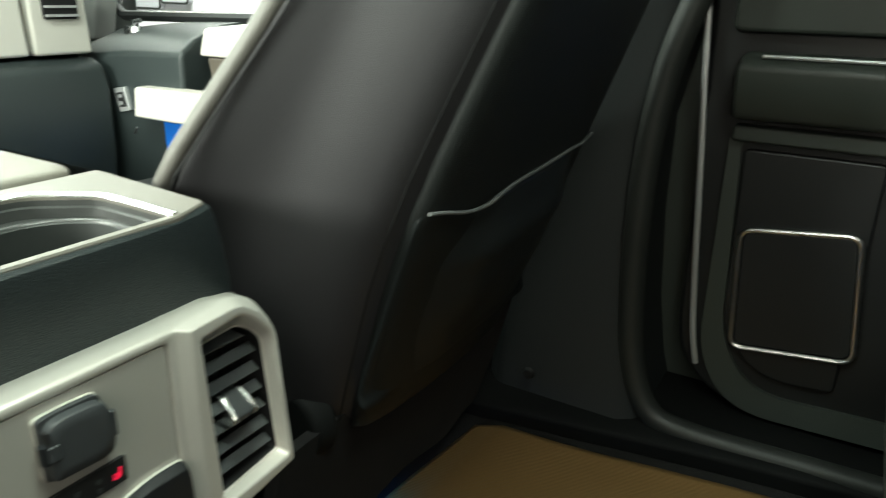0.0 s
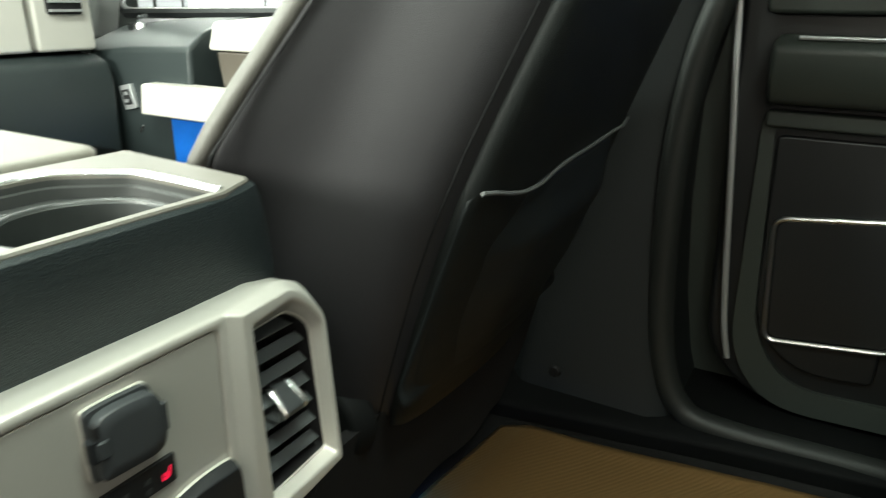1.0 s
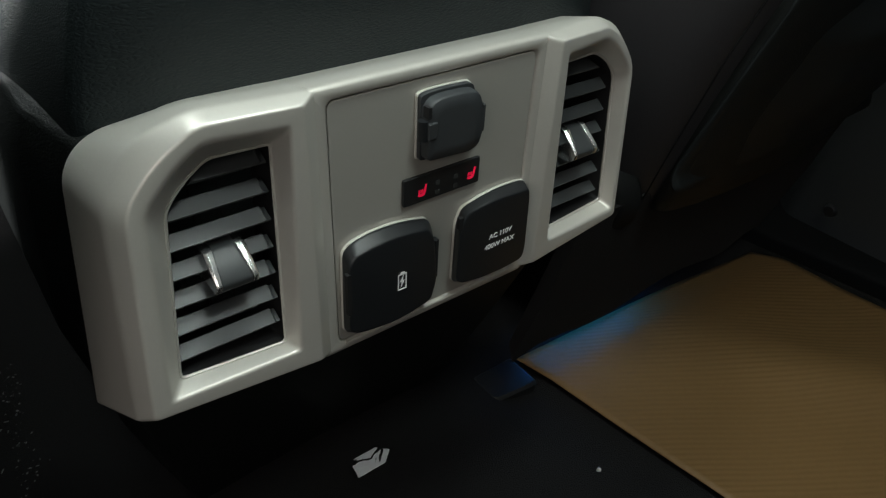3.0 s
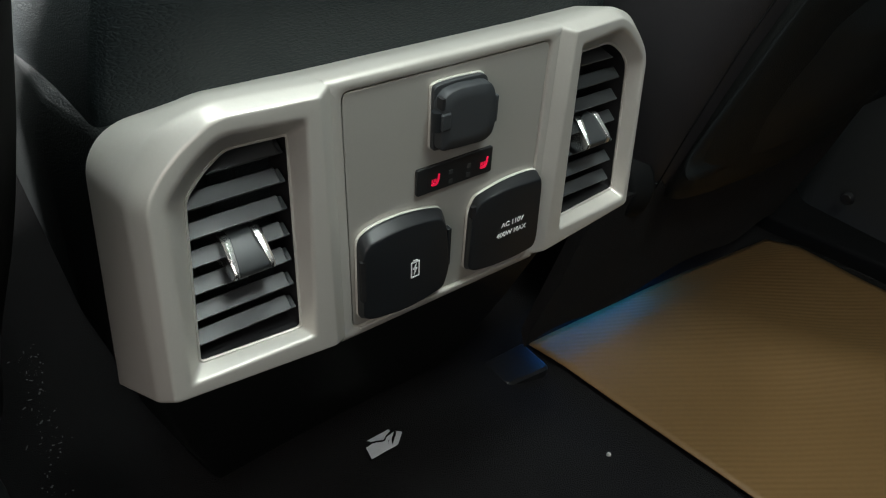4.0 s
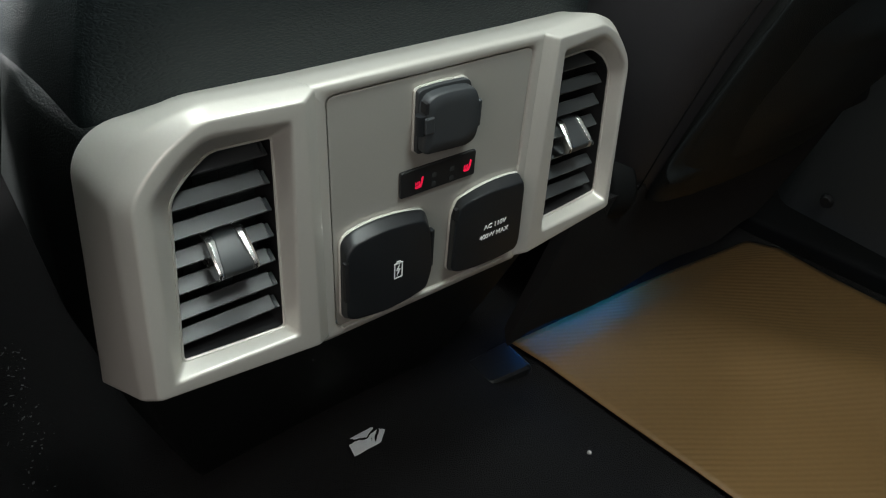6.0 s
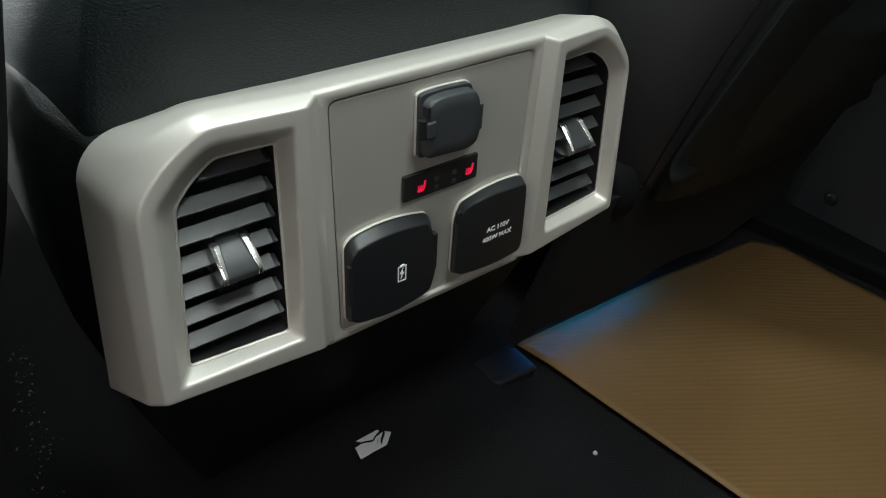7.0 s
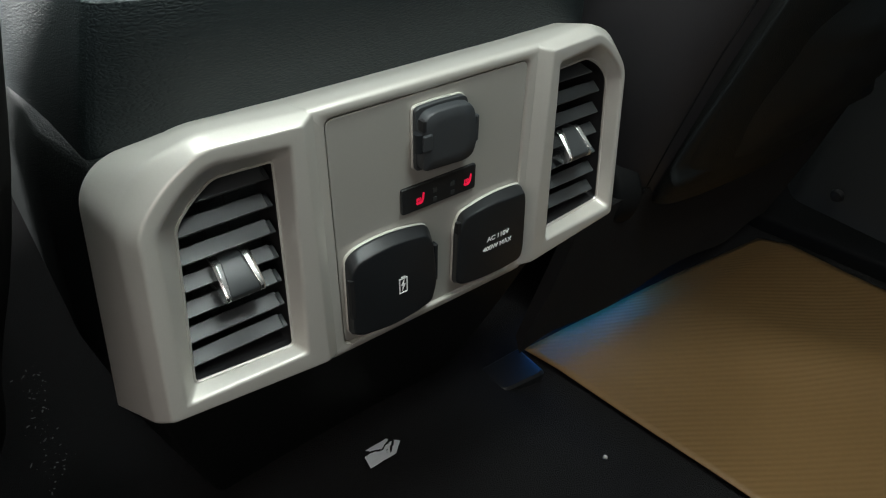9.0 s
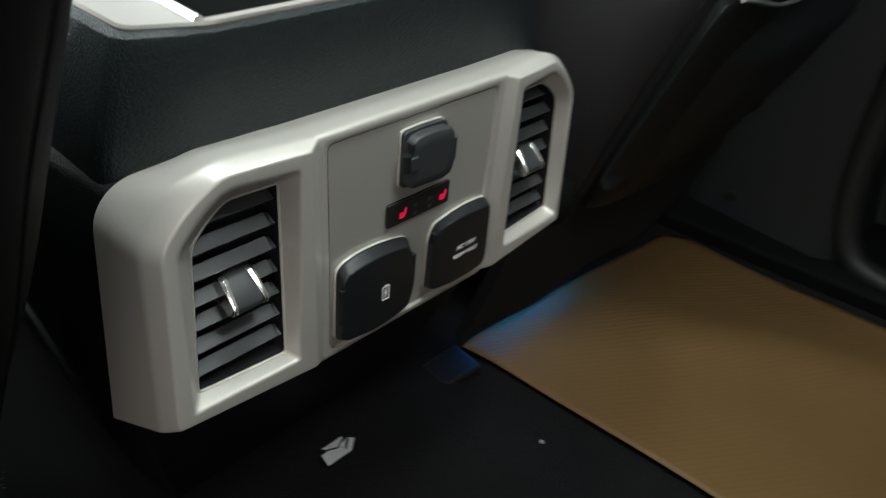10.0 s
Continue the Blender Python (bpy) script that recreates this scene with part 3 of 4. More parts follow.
    so = pouch.modifiers.new("thick", "SOLIDIFY")
    so.thickness, so.offset = 0.003, 0
    pipe = [flip((x, rear(mouth(x)) - (0.006 + 0.015 * min(1, 4.5 * min(i / 18, 1 - i / 18))) - 0.003, mouth(x) + 0.001)) for i, x in enumerate(xs)]
    part("pocket_piping", tube(curve(pipe, 60), 0.0017, 8), material("grey_piping", (0.12, 0.125, 0.125), 0.30), s, "grey piping along the pocket mouth")
    # cushion, base and rails
    rings = []
    for z, g in ((0.225, 0.02), (0.24, 0.0), (0.28, 0.0), (0.305, 0.012), (0.315, 0.05)):
        o = rounded([((0.27 if mirror else 0.20) + g, 0.24 + g), (0.66 - g, 0.24 + g), (0.66 - g, 0.74 - g), ((0.27 if mirror else 0.20) + g, 0.74 - g)], 0.05, 3)
        rings.append([flip((x, y, z)) for x, y in o])
    part("cushion", loft(rings, True, True, True), SEATBACK, s, "black seat cushion", subsurf=1)
    part("base", loft([[flip((x, y, z)) for x, y in ((0.28, 0.20), (0.60, 0.20), (0.60, 0.70), (0.28, 0.70))] for z in (0.12, 0.235)], True, True, True), PLASTIC, s, bevel=0.01)
    for x in ((0.62,) if mirror else (0.196, 0.62)):
        part("rail", loft([[flip((x + a, y, z)) for a, z in ((-0.024, -0.006), (0.024, -0.006), (0.020, 0.022), (-0.020, 0.022))] for y in (0.200, 0.72)], True, True, True), PLASTIC, s, bevel=0.004)
        part("rail_leg", loft([[flip((x + a, y, z)) for a, y in ((-0.012, 0.21), (0.012, 0.21), (0.012, 0.62), (-0.012, 0.62))] for z in (0.025, 0.13)], True, True, True), PLASTIC, s, bevel=0.004)
        if x > 0.5:
            continue
        o = rounded([(x - 0.028, 0.100), (x + 0.030, 0.094), (x + 0.030, 0.140), (x - 0.028, 0.140)], [0.008, 0.008, 0.003, 0.003], 4)
        part("rail_cap", loft([[flip((px, py, z)) for px, py in o] for z in (-0.006, 0.007)] + [[flip((x + (px - x) * 0.88, 0.12 + (py - 0.12) * 0.88, 0.010)) for px, py in o]], True, True, True), PLASTIC, s, "glossy black rail end cap", bevel=0.002)
    # carpeted valance that closes the back of the seat base, its lower edge uneven
    rows = []
    for i in range(25):
        x = (0.285 if mirror else 0.190) + (0.35 if mirror else 0.452) * i / 24
        lo = 0.050 + 0.0015 * math.sin(i * 0.9) - 0.006 * (i / 24)
        rows.append([flip((x, 0.104 + 0.004 * math.sin(i * 0.6), lo)), flip((x, 0.098, lo + 0.03)), flip((x, 0.075, 0.15)), flip((x, 0.050, 0.25)), flip((x, 0.062, 0.25)), flip((x, 0.112, lo + 0.02))])
    part("valance", loft(rows, True, True, True), CARPET, s, "black carpeted valance under the seat back", angle=60)
    # rounded hinge cover at the foot of the backrest
    if mirror:
        return s
    bm = bmesh.new()
    bmesh.ops.create_cone(bm, cap_ends=True, segments=28, radius1=0.042, radius2=0.034, depth=0.024, matrix=Matrix.Translation((sgn * 0.246 + shift, 0.085, 0.245)) @ Euler((0, radians(-90 * sgn), 0)).to_matrix().to_4x4())
    part("hinge_cover", bm, BLACKSHADE, s, "round black hinge cover", bevel=0.006, segments=3)
    return s


front_seat(False)
front_seat(True)


# ---- centre console ----
def centre_console():
    c = thing("centre_console", "black leather centre console with pale lid and cup holder tray", "console")
    # upper shell with cut rear corners
    secs = []
    for z, hw, xh, y0, y1 in ((0.30, 0.112, 0.154, 0.034, 0.046), (0.43, 0.109, 0.150, 0.030, 0.043), (0.455, 0.106, 0.144, 0.027, 0.040), (0.476, 0.103, 0.138, 0.025, 0.038), (0.4840, 0.101, 0.135, 0.0258, 0.0385), (0.4865, 0.098, 0.131, 0.029, 0.041)):
        o = [(-hw, y0), (hw, y0), (xh, y1), (xh + 0.012, 0.16), (xh + 0.012, 0.86), (-xh - 0.012, 0.86), (-xh - 0.012, 0.16), (-xh, y1)]
        secs.append([(x, y, z) for x, y in rounded(o, [0.035, 0.035, 0.009, 0.02, 0.004, 0.004, 0.02, 0.009], 4)])
    part("body", loft(secs, True, False, False), LEATHER, c, "black grained leather shell", bevel=0.003, segments=3, angle=14)
    # broader lower shell that the rear panel closes off
    secs = []
    for z, xh, y0 in ((-0.01, 0.110, 0.170), (0.06, 0.125, 0.130), (0.16, 0.145, 0.090), (0.26, 0.158, 0.050), (0.30, 0.164, 0.036), (0.39, 0.157, 0.037), (0.417, 0.150, 0.0375), (0.4215, 0.144, 0.040)):
        secs.append([(-xh, y0, z), (xh, y0, z), (xh + 0.012, y0 + 0.05, z), (xh + 0.014, 0.86, z), (-xh - 0.014, 0.86, z), (-xh - 0.012, y0 + 0.05, z)])
    # darker than the body's leather: the driver seat's shade is put into its colour
    part("lower_shell", loft(secs, True, True, True), SEATBACK, c, "black leather lower shell", bevel=0.005, segments=3, angle=14)
    # pale frame round the tray
    out = rounded([(-0.099, 0.0285), (0.100, 0.0285), (0.131, 0.0405), (0.142, 0.165), (-0.142, 0.165), (-0.131, 0.0405)], [0.004, 0.004, 0.006, 0.004, 0.004, 0.006], 4)
    inn = rounded([(-0.0985, 0.0362), (0.0995, 0.0362), (0.101, 0.104), (0.072, 0.141), (-0.072, 0.141), (-0.101, 0.104)], [0.003, 0.003, 0.01, 0.012, 0.012, 0.01], 4)
    inn2 = [(x * 0.97, 0.085 + (y - 0.085) * 0.96) for x, y in inn]
    bm = loft([[(x, y, 0.4845) for x, y in out], [(x, y, 0.4868) for x, y in out], [(x * 0.99, 0.085 + (y - 0.085) * 0.985, 0.4880) for x, y in out], [(x, y, 0.4872) for x, y in inn], [(x, y, 0.4852) for x, y in inn]])
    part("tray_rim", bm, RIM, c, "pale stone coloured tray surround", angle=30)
    TRAY = material("grey_tray_plastic", (0.045, 0.047, 0.046), 0.36, 0, 0.05, 20, 0.05, 500)
    bm = loft([[(x, y, 0.4852) for x, y in inn], [(x, y, 0.4815) for x, y in inn], [(x, y, 0.4808) for x, y in inn2], [(x, y, 0.464) for x, y in inn2]])
    part("tray_wall", bm, TRAY, c, "dark grey inner wall of the tray", angle=30)
    # bright strips on the rim
    for sx in (1, -1):
        pts = [(0.1012, 0.033, 0.4878), (0.1026, 0.070, 0.4880), (0.1028, 0.098, 0.4880), (0.1010, 0.1055, 0.4880), (0.0790, 0.1375, 0.4880), (0.0700, 0.1440, 0.4878), (0.0500, 0.1455, 0.4877), (0.003, 0.1465, 0.4876)]
        bm = tube([(sx * x, y, z) for x, y, z in pts], 0.0020, 8, flat=1.3)
        part("bright_strip", bm, MIRRORCHROME, c, "bright chrome strip along the tray rim")
    # tray floor with two round cup wells
    bm = bmesh.new()
    wells = [(-0.052, 0.0815, 0.043), (0.052, 0.0815, 0.043)]
    nx, ny = 72, 42
    grid = [[(-0.103 + 0.206 * i / nx, 0.030 + 0.112 * j / ny) for i in range(nx + 1)] for j in range(ny + 1)]
    for a, b in zip(grid, grid[1:]):
        for i in range(nx):
            q = (a[i], a[i + 1], b[i + 1], b[i])
            mx, my = sum(p[0] for p in q) / 4, sum(p[1] for p in q) / 4
            if min(math.hypot(mx - wx, my - wy) - wr for wx, wy, wr in wells) > 0.0015:
                bm.faces.new([bm.verts.new((x, y, 0.474)) for x, y in q])
    part("cup_tray", bm, TRAY, c, "dark grey cup holder tray", angle=60)
    WELL = material("black_well_rubber", (0.016, 0.019, 0.018), 0.55, 0, 0.1, 20)
    for wx, wy, wr in wells:
        def ring(r, z):
            return [(wx + r * math.cos(2 * math.pi * k / 64), wy + r * math.sin(2 * math.pi * k / 64), z) for k in range(64)]
        well = part("cup_well", loft([ring(wr, 0.4742), ring(wr - 0.0012, 0.4730), ring(wr - 0.004, 0.425), ring(wr - 0.010, 0.420)], True, False, True), WELL, c, "black rubber cup well", angle=40)
        part("well_rim", loft([ring(wr + 0.0048, 0.4738), ring(wr + 0.0042, 0.4752), ring(wr + 0.0010, 0.4756), ring(wr - 0.0004, 0.4746), ring(wr - 0.0006, 0.4725)]), TRAY, well, "grey rim of the cup well", angle=60)
    # pale insert between the wells, its sides hollowed by the cups
    o = [(0.052 - 0.0455 * math.cos(a), 0.0815 + 0.0455 * math.sin(a)) for a in [radians(-50 + 122 * i / 14) for i in range(15)]]
    o = o + [(-x, y) for x, y in reversed(o)]
    part("tray_insert", loft([[(x, y, z) for x, y in o] for z in (0.468, 0.4765)], True, True, True), material("grey_insert_plastic", (0.14, 0.14, 0.134), 0.4), c, "pale grey insert between the cup wells", bevel=0.001)
    # padded lid ahead of the tray
    rings = []
    for z, g in ((0.474, 0.003), (0.481, 0.0), (0.4880, 0.0005), (0.4905, 0.0025), (0.4915, 0.008)):
        o = rounded([(-0.132 + g, 0.170 + g), (0.132 - g, 0.170 + g), (0.132 - g, 0.56 - g), (-0.132 + g, 0.56 - g)], 0.02, 4)
        rings.append([(x, y, z) for x, y in o])
    part("lid", loft(rings, True, True, True), LIDSKIN, c, "pale stone leather lid", angle=50)
    # front stack under the dash
    part("front_stack", box(-0.14, 0.14, 0.62, 0.93, 0.44, 0.485), DASH, c, bevel=0.01)


centre_console()


# ---- rear vent panel ----
def vent_panel():
    p = thing("rear_vent_panel", "stone grey rear console panel with two air vents and covered sockets", "console panel")
    cx = 0.0
    RAD = [0.002, 0.006, 0.010, 0.008, 0.003, 0.002]
    HR = [0.002, 0.004, 0.006, 0.005, 0.003, 0.003]

    def lean(z):
        return -0.0065 + 0.0095 * (z - 0.30) / 0.135

    def face(x, z):
        t = min(1.0, max(0.0, (abs(x) - 0.0735) / 0.0700))
        return (1 - t) * -0.0058 + t * lean(z)

    def shoulder(x, z):
        t = min(1.0, max(0.0, (abs(x) - 0.0640) / 0.0350))
        t = t * t * (3 - 2 * t)
        return (1 - t) * 0.0014 + t * (face(x, z) + 0.0095)
    front = [(-0.0735, 0.4344), (-0.1158, 0.4338), (-0.1330, 0.4220), (-0.1472, 0.4055), (-0.1580, 0.3037), (-0.0735, 0.2940)]
    skirt = [(-0.0632, 0.4374), (-0.1150, 0.4372), (-0.1370, 0.4285), (-0.1535, 0.4060), (-0.1640, 0.2985), (-0.0632, 0.2900)]
    back = [(-0.0628, 0.4290), (-0.1110, 0.4290), (-0.1485, 0.4215), (-0.1590, 0.4090), (-0.1740, 0.2830), (-0.0628, 0.2850)]
    inner = [(-0.0800, 0.4262), (-0.1148, 0.4268), (-0.1268, 0.4188), (-0.1415, 0.4020), (-0.1492, 0.3100), (-0.0850, 0.3070)]
    hole = [(-0.0826, 0.4130), (-0.1105, 0.4140), (-0.1215, 0.4065), (-0.1308, 0.3965), (-0.1413, 0.3125), (-0.0890, 0.3082)]
    # the passenger side is drawn in a little narrower
    front_right = [(-0.0735, 0.4344), (-0.1142, 0.4338), (-0.1305, 0.4230), (-0.1442, 0.4055), (-0.1468, 0.3040), (-0.0735, 0.2940)]
    skirt_right = [(-0.0632, 0.4374), (-0.1138, 0.4372), (-0.1345, 0.4285), (-0.1498, 0.4060), (-0.1526, 0.2985), (-0.0632, 0.2900)]
    back_right = [(-0.0628, 0.4290), (-0.1110, 0.4290), (-0.1455, 0.4215), (-0.1540, 0.4090), (-0.1600, 0.2830), (-0.0628, 0.2850)]
    inner_right = [(-0.0800, 0.4262), (-0.1148, 0.4275), (-0.1270, 0.4190), (-0.1412, 0.4030), (-0.1436, 0.3095), (-0.0850, 0.3070)]
    hole_right = [(-0.0826, 0.4130), (-0.1190, 0.4150), (-0.1300, 0.4085), (-0.1380, 0.3985), (-0.1408, 0.3130), (-0.0890, 0.3082)]

    def opening(sign):
        return hole if sign > 0 else hole_right

    def vent_rings(sign):
        def at(o, y, r):
            return [Vector((cx + sign * x, y(x, z) if callable(y) else y, z)) for x, z in rounded(o, r, 5)]
        b, k, f, n = (back, skirt, front, inner) if sign > 0 else (back_right, skirt_right, front_right, inner_right)
        key = [at(b, 0.040, RAD), at(k, shoulder, RAD), at(f, face, RAD), at(n, lambda x, z: face(x, z) - 0.0001, [0.003, 0.005, 0.008, 0.006, 0.003, 0.003]), at(opening(sign), lambda x, z: lean(z) + 0.0095, HR), at(opening(sign), lambda x, z: lean(z) + 0.0108, HR)]
        # round the profile off at each line but the first and last
        rows = [key[0]]
        for i, soft, most in ((1, 0.45, 0.0026), (2, 0.45, 0.0014), (3, 0.48, 0.0024), (4, 0.30, 0.0006)):
            for s in range(6):
                t = s / 5
                row = []
                for a, p, b in zip(key[i - 1], key[i], key[i + 1]):
                    u, v = a - p, b - p
                    q = p + u * min(soft, most / max(u.length, 1e-6))
                    r = p + v * min(soft, most / max(v.length, 1e-6))
                    row.append((1 - t) ** 2 * q + 2 * t * (1 - t) * p + t * t * r)
                rows.append(row)
        rows.append(key[-1])
        return [[tuple(p) for p in r] for r in rows]

    bm = bmesh.new()
    for sign in (1, -1):
        loft(vent_rings(sign), bm=bm)
    # the lower middle field between the two vent surrounds
    rows = []
    for hw, zt, zb, y in ((0.0682, 0.4290, 0.2850, 0.040), (0.0682, 0.4362, 0.2858, 0.0080), (0.0682, 0.4373, 0.2862, 0.0034), (0.0682, 0.4374, 0.2872, 0.0014), (0.0682, 0.4369, 0.2885, 0.0000), (0.0682, 0.4358, 0.2905, -0.0008),
                          (0.0622, 0.4322, 0.2938, -0.0008), (0.0612, 0.4312, 0.2945, 0.0000), (0.0612, 0.4312, 0.2945, 0.0060)):
        o = [(-hw, zb), (hw, zb), (hw, zt), (-hw, zt)]
        o = rounded(o, 0.005 if hw < 0.065 else 0.0005, 4)
        rows.append([(cx + x, y, z) for x, z in o])
    loft(rows, bm=bm)
    part("bezel", bm, BEZEL, p, "satin stone painted surround", angle=70)
    part("socket_plate", prism([(cx + x, z) for x, z in rect(-0.0604, 0.0604, 0.2950, 0.4304, 0.0045)], 0.0002, 0.006), PLATE, p, "flat stone grey plate", bevel=0.0006)
    part("lower_lip", tube([(cx - 0.0575, -0.0010, 0.2936), (cx + 0.0575, -0.0010, 0.2936)], 0.0010, 6), BEZEL, p)

    # the two vents
    for sign in (1, -1):
        h = part("air_vent", loft([[(cx + sign * x, lean(z) + 0.0104, z) for x, z in rounded(opening(sign), HR, 5)], [(cx + sign * x, 0.060, z) for x, z in rounded(opening(sign), HR, 5)]], True, False, True), CAVITY, p, "black vent duct with charcoal slats")
        part("lip", tube([(cx + sign * x, lean(z) + 0.0092, z) for x, z in rounded(opening(sign), HR, 5)], 0.0008, 6, closed=True), BEZEL, h, "rolled stone painted lip")
        for i in range(7):
            z = 0.4036 - 0.0140 * i  # lower front edge of the slat
            y = lean(z) + 0.0111

            def end(zz):
                return lerp([(0.3125, -0.1408), (0.3965, -0.1305), (0.4140, -0.1100)] if sign > 0 else [(0.3125, -0.1385), (0.3990, -0.1350), (0.4172, -0.1150)], zz) + 0.0004
            xr = lerp([(0.3078, -0.0895), (0.4127, -0.0836)], z) - 0.0006
            prof = [(y, z + 0.0010), (y + 0.0004, z), (y + 0.0016, z + 0.0001), (y + 0.0066, z + 0.0042), (y + 0.0068, z + 0.0053), (y + 0.0058, z + 0.0055)]
            short = [(q, min(zz, z + 0.0040)) for q, zz in prof]
            bm = loft([[(cx + sign * end(zz + 0.002), q, zz) for q, zz in prof], [(cx + sign * (xr - 0.0026), q, zz) for q, zz in prof], [(cx + sign * (xr - 0.0018), q, zz) for q, zz in short], [(cx + sign * xr, q, zz) for q, zz in short]], True, True, True)
            part("slat", bm, SLAT, h)
        # upright guide vanes deep in the duct
        for j in range(3):
            x = cx + sign * (-0.101 - 0.012 * j)
            part("vane", box(x - 0.0006, x + 0.0006, 0.032, 0.058, 0.314, 0.400), CAVITY, h)
        # wedge-shaped knob: dark face, two bright side clips
        kx = cx + sign * -0.1100
        prof = [(0.0200, 0.3545), (0.0020, 0.3545), (-0.0020, 0.3562), (-0.0030, 0.3598), (-0.0018, 0.3618), (0.0085, 0.3708), (0.0110, 0.3716), (0.0200, 0.3710)]

        def half(z):
            return lerp([(0.3600, 0.0074), (0.3712, 0.0054)], z)
        k = part("knob", loft([[(kx + sx * half(z), y, z) for y, z in prof] for sx in (-1, 1)], True, True, True), SLAT, p, "charcoal vent knob with chrome sides", bevel=0.0010, segments=3)
        for sx in (-1, 1):
            rr = []
            for out, g in ((-0.0004, -0.0006), (0.0000, 0.0006), (0.55, 0.0009), (0.92, 0.0003), (1.0, -0.0008)):
                rr.append([(kx + sx * (half(z) + (0.0098 - half(z)) * out if out > 0.1 else half(z) + out), y - g, z + g * 0.8) for y, z in prof])
            part("chrome_clip", loft(rr, True, True, True), MIRRORCHROME, k, "chrome side clip", bevel=0.0004)

    # round power socket under its flip cap
    o = rounded([(-0.0150, 0.3908), (-0.0152, 0.4240), (-0.0126, 0.4253), (-0.0013, 0.4257), (0.0142, 0.4250), (0.0172, 0.4228), (0.0186, 0.3955), (0.0140, 0.3908)], [0.002, 0.0015, 0.003, 0.004, 0.002, 0.004, 0.004, 0.003], 3)

    def swell(o, kx, kz, mx, mz):
        return [(mx + (x - mx) * kx, mz + (z - mz) * kz) for x, z in o]
    cap = rounded([(-0.0142, 0.3928), (-0.0146, 0.4190), (-0.0110, 0.4232), (-0.0030, 0.4241), (0.0100, 0.4234), (0.0156, 0.4220), (0.0184, 0.4160), (0.0196, 0.4000), (0.0176, 0.3932), (0.0120, 0.3912)], 0.0028, 3)
    s = part("power_socket_cover", loft([[(x, y, z) for x, z in swell(cap, k, k, 0.0022, 0.4075)] for y, k in ((-0.0042, 1.0), (-0.0082, 0.992), (-0.0095, 0.975), (-0.0100, 0.95), (-0.0102, 0.6))], True, True, True), SOCKET, p, "slate grey rubber flip cap", angle=50)
    part("flange", prism(swell(o, 0.985, 0.985, 0.002, 0.408), -0.0044, 0.0), SOCKET, s, "grey flange behind the cap", bevel=0.0006)
    part("lip", prism(swell(o, 1.014, 1.012, 0.002, 0.408), -0.0018, 0.0), LIP, s, "stone coloured lip", bevel=0.0005)
    part("hinge", tube([(-0.0152, -0.0072, 0.4040), (-0.0152, -0.0072, 0.4138)], 0.0028, 12), COVER, s)
    part("hinge_strap", box(-0.0150, -0.0094, -0.0114, -0.0060, 0.4046, 0.4132), SOCKET, s, bevel=0.0010)
    part("hinge_slot", box(-0.0146, -0.0128, -0.0102, -0.0060, 0.4150, 0.4206), CAVITY, s)
    part("finger_tab", box(0.0184, 0.0212, -0.0090, -0.0055, 0.3995, 0.4142), SOCKET, s, bevel=0.001)

    # seat heater indicator strip
    led = part("seat_heater_indicator", prism(rect(-0.0222, 0.0262, 0.3660, 0.3812, 0.0012), -0.0022, 0.0), PLASTIC, p, "glossy black strip with two red seat symbols", bevel=0.0006)

    def seat_icon(x, z, flip):
        bm = bmesh.new()
        f = -1 if flip else 1
        y = -0.0026

        def poly(pts):
            pr = [(x + f * a * 0.00076, z + b * 0.00076) for a, b in pts]
            prism(pr, y, y + 0.0004, bm)
        poly([(2.6, 4.6), (3.7, 4.4), (3.2, 0.2), (2.3, -2.6), (1.1, -3.6), (-2.4, -3.6), (-3.2, -2.6), (-2.6, -1.7), (0.7, -1.6), (1.6, -0.6)])
        for i in range(3):
            a = -2.9 + 1.45 * i
            poly([(a, -0.9), (a + 0.7, -0.9), (a + 1.0, 0.4), (a + 0.7, 1.5), (a + 0.1, 1.4), (a + 0.35, 0.4)])
        return part("red_symbol", bm, RED, led, "lit red heated seat symbol")

    seat_icon(-0.0112, 0.3724, False)
    seat_icon(0.0203, 0.3727, False)
    for x in (-0.0015, 0.0101):
        for z in (0.3692, 0.3746):
            part("dim_dot", prism(rect(x - 0.0013, x + 0.0013, z - 0.0013, z + 0.0013, 0.0006, 2), -0.0026, -0.0021), DIMDOT, led)

    # the two socket covers with arched tops: a drafted base and a flat face
    def cover(name, label, base, top):
        r = [0.003, 0.003, 0.003, 0.006, 0.006, 0.006, 0.0025, 0.003, 0.004, 0.003, 0.006, 0.006, 0.003]
        b, t = rounded(base, r, 3), rounded(top, r, 3)
        mx, mz = sum(x for x, z in t) / len(t), sum(z for x, z in t) / len(t)
        rows = [[(x, -0.0010, z) for x, z in b], [(x, -0.0034, z) for x, z in b]]
        for y, k, w in ((-0.0040, 0.10, 1.0), (-0.0078, 0.92, 1.0), (-0.0085, 1.0, 0.995), (-0.0089, 1.0, 0.975), (-0.0090, 1.0, 0.95)):
            rows.append([(mx + (p0[0] + (p1[0] - p0[0]) * k - mx) * w, y, mz + (p0[1] + (p1[1] - p0[1]) * k - mz) * w) for p0, p1 in zip(b, t)])
        cov = part(name, loft(rows, True, True, True), COVER, p, label, angle=38)
        part("lip", prism([(mx + (x - mx) * 1.014, mz + (z - mz) * 1.014) for x, z in b], -0.0020, 0.0), LIP, cov, "stone coloured lip", bevel=0.0005)
        return cov

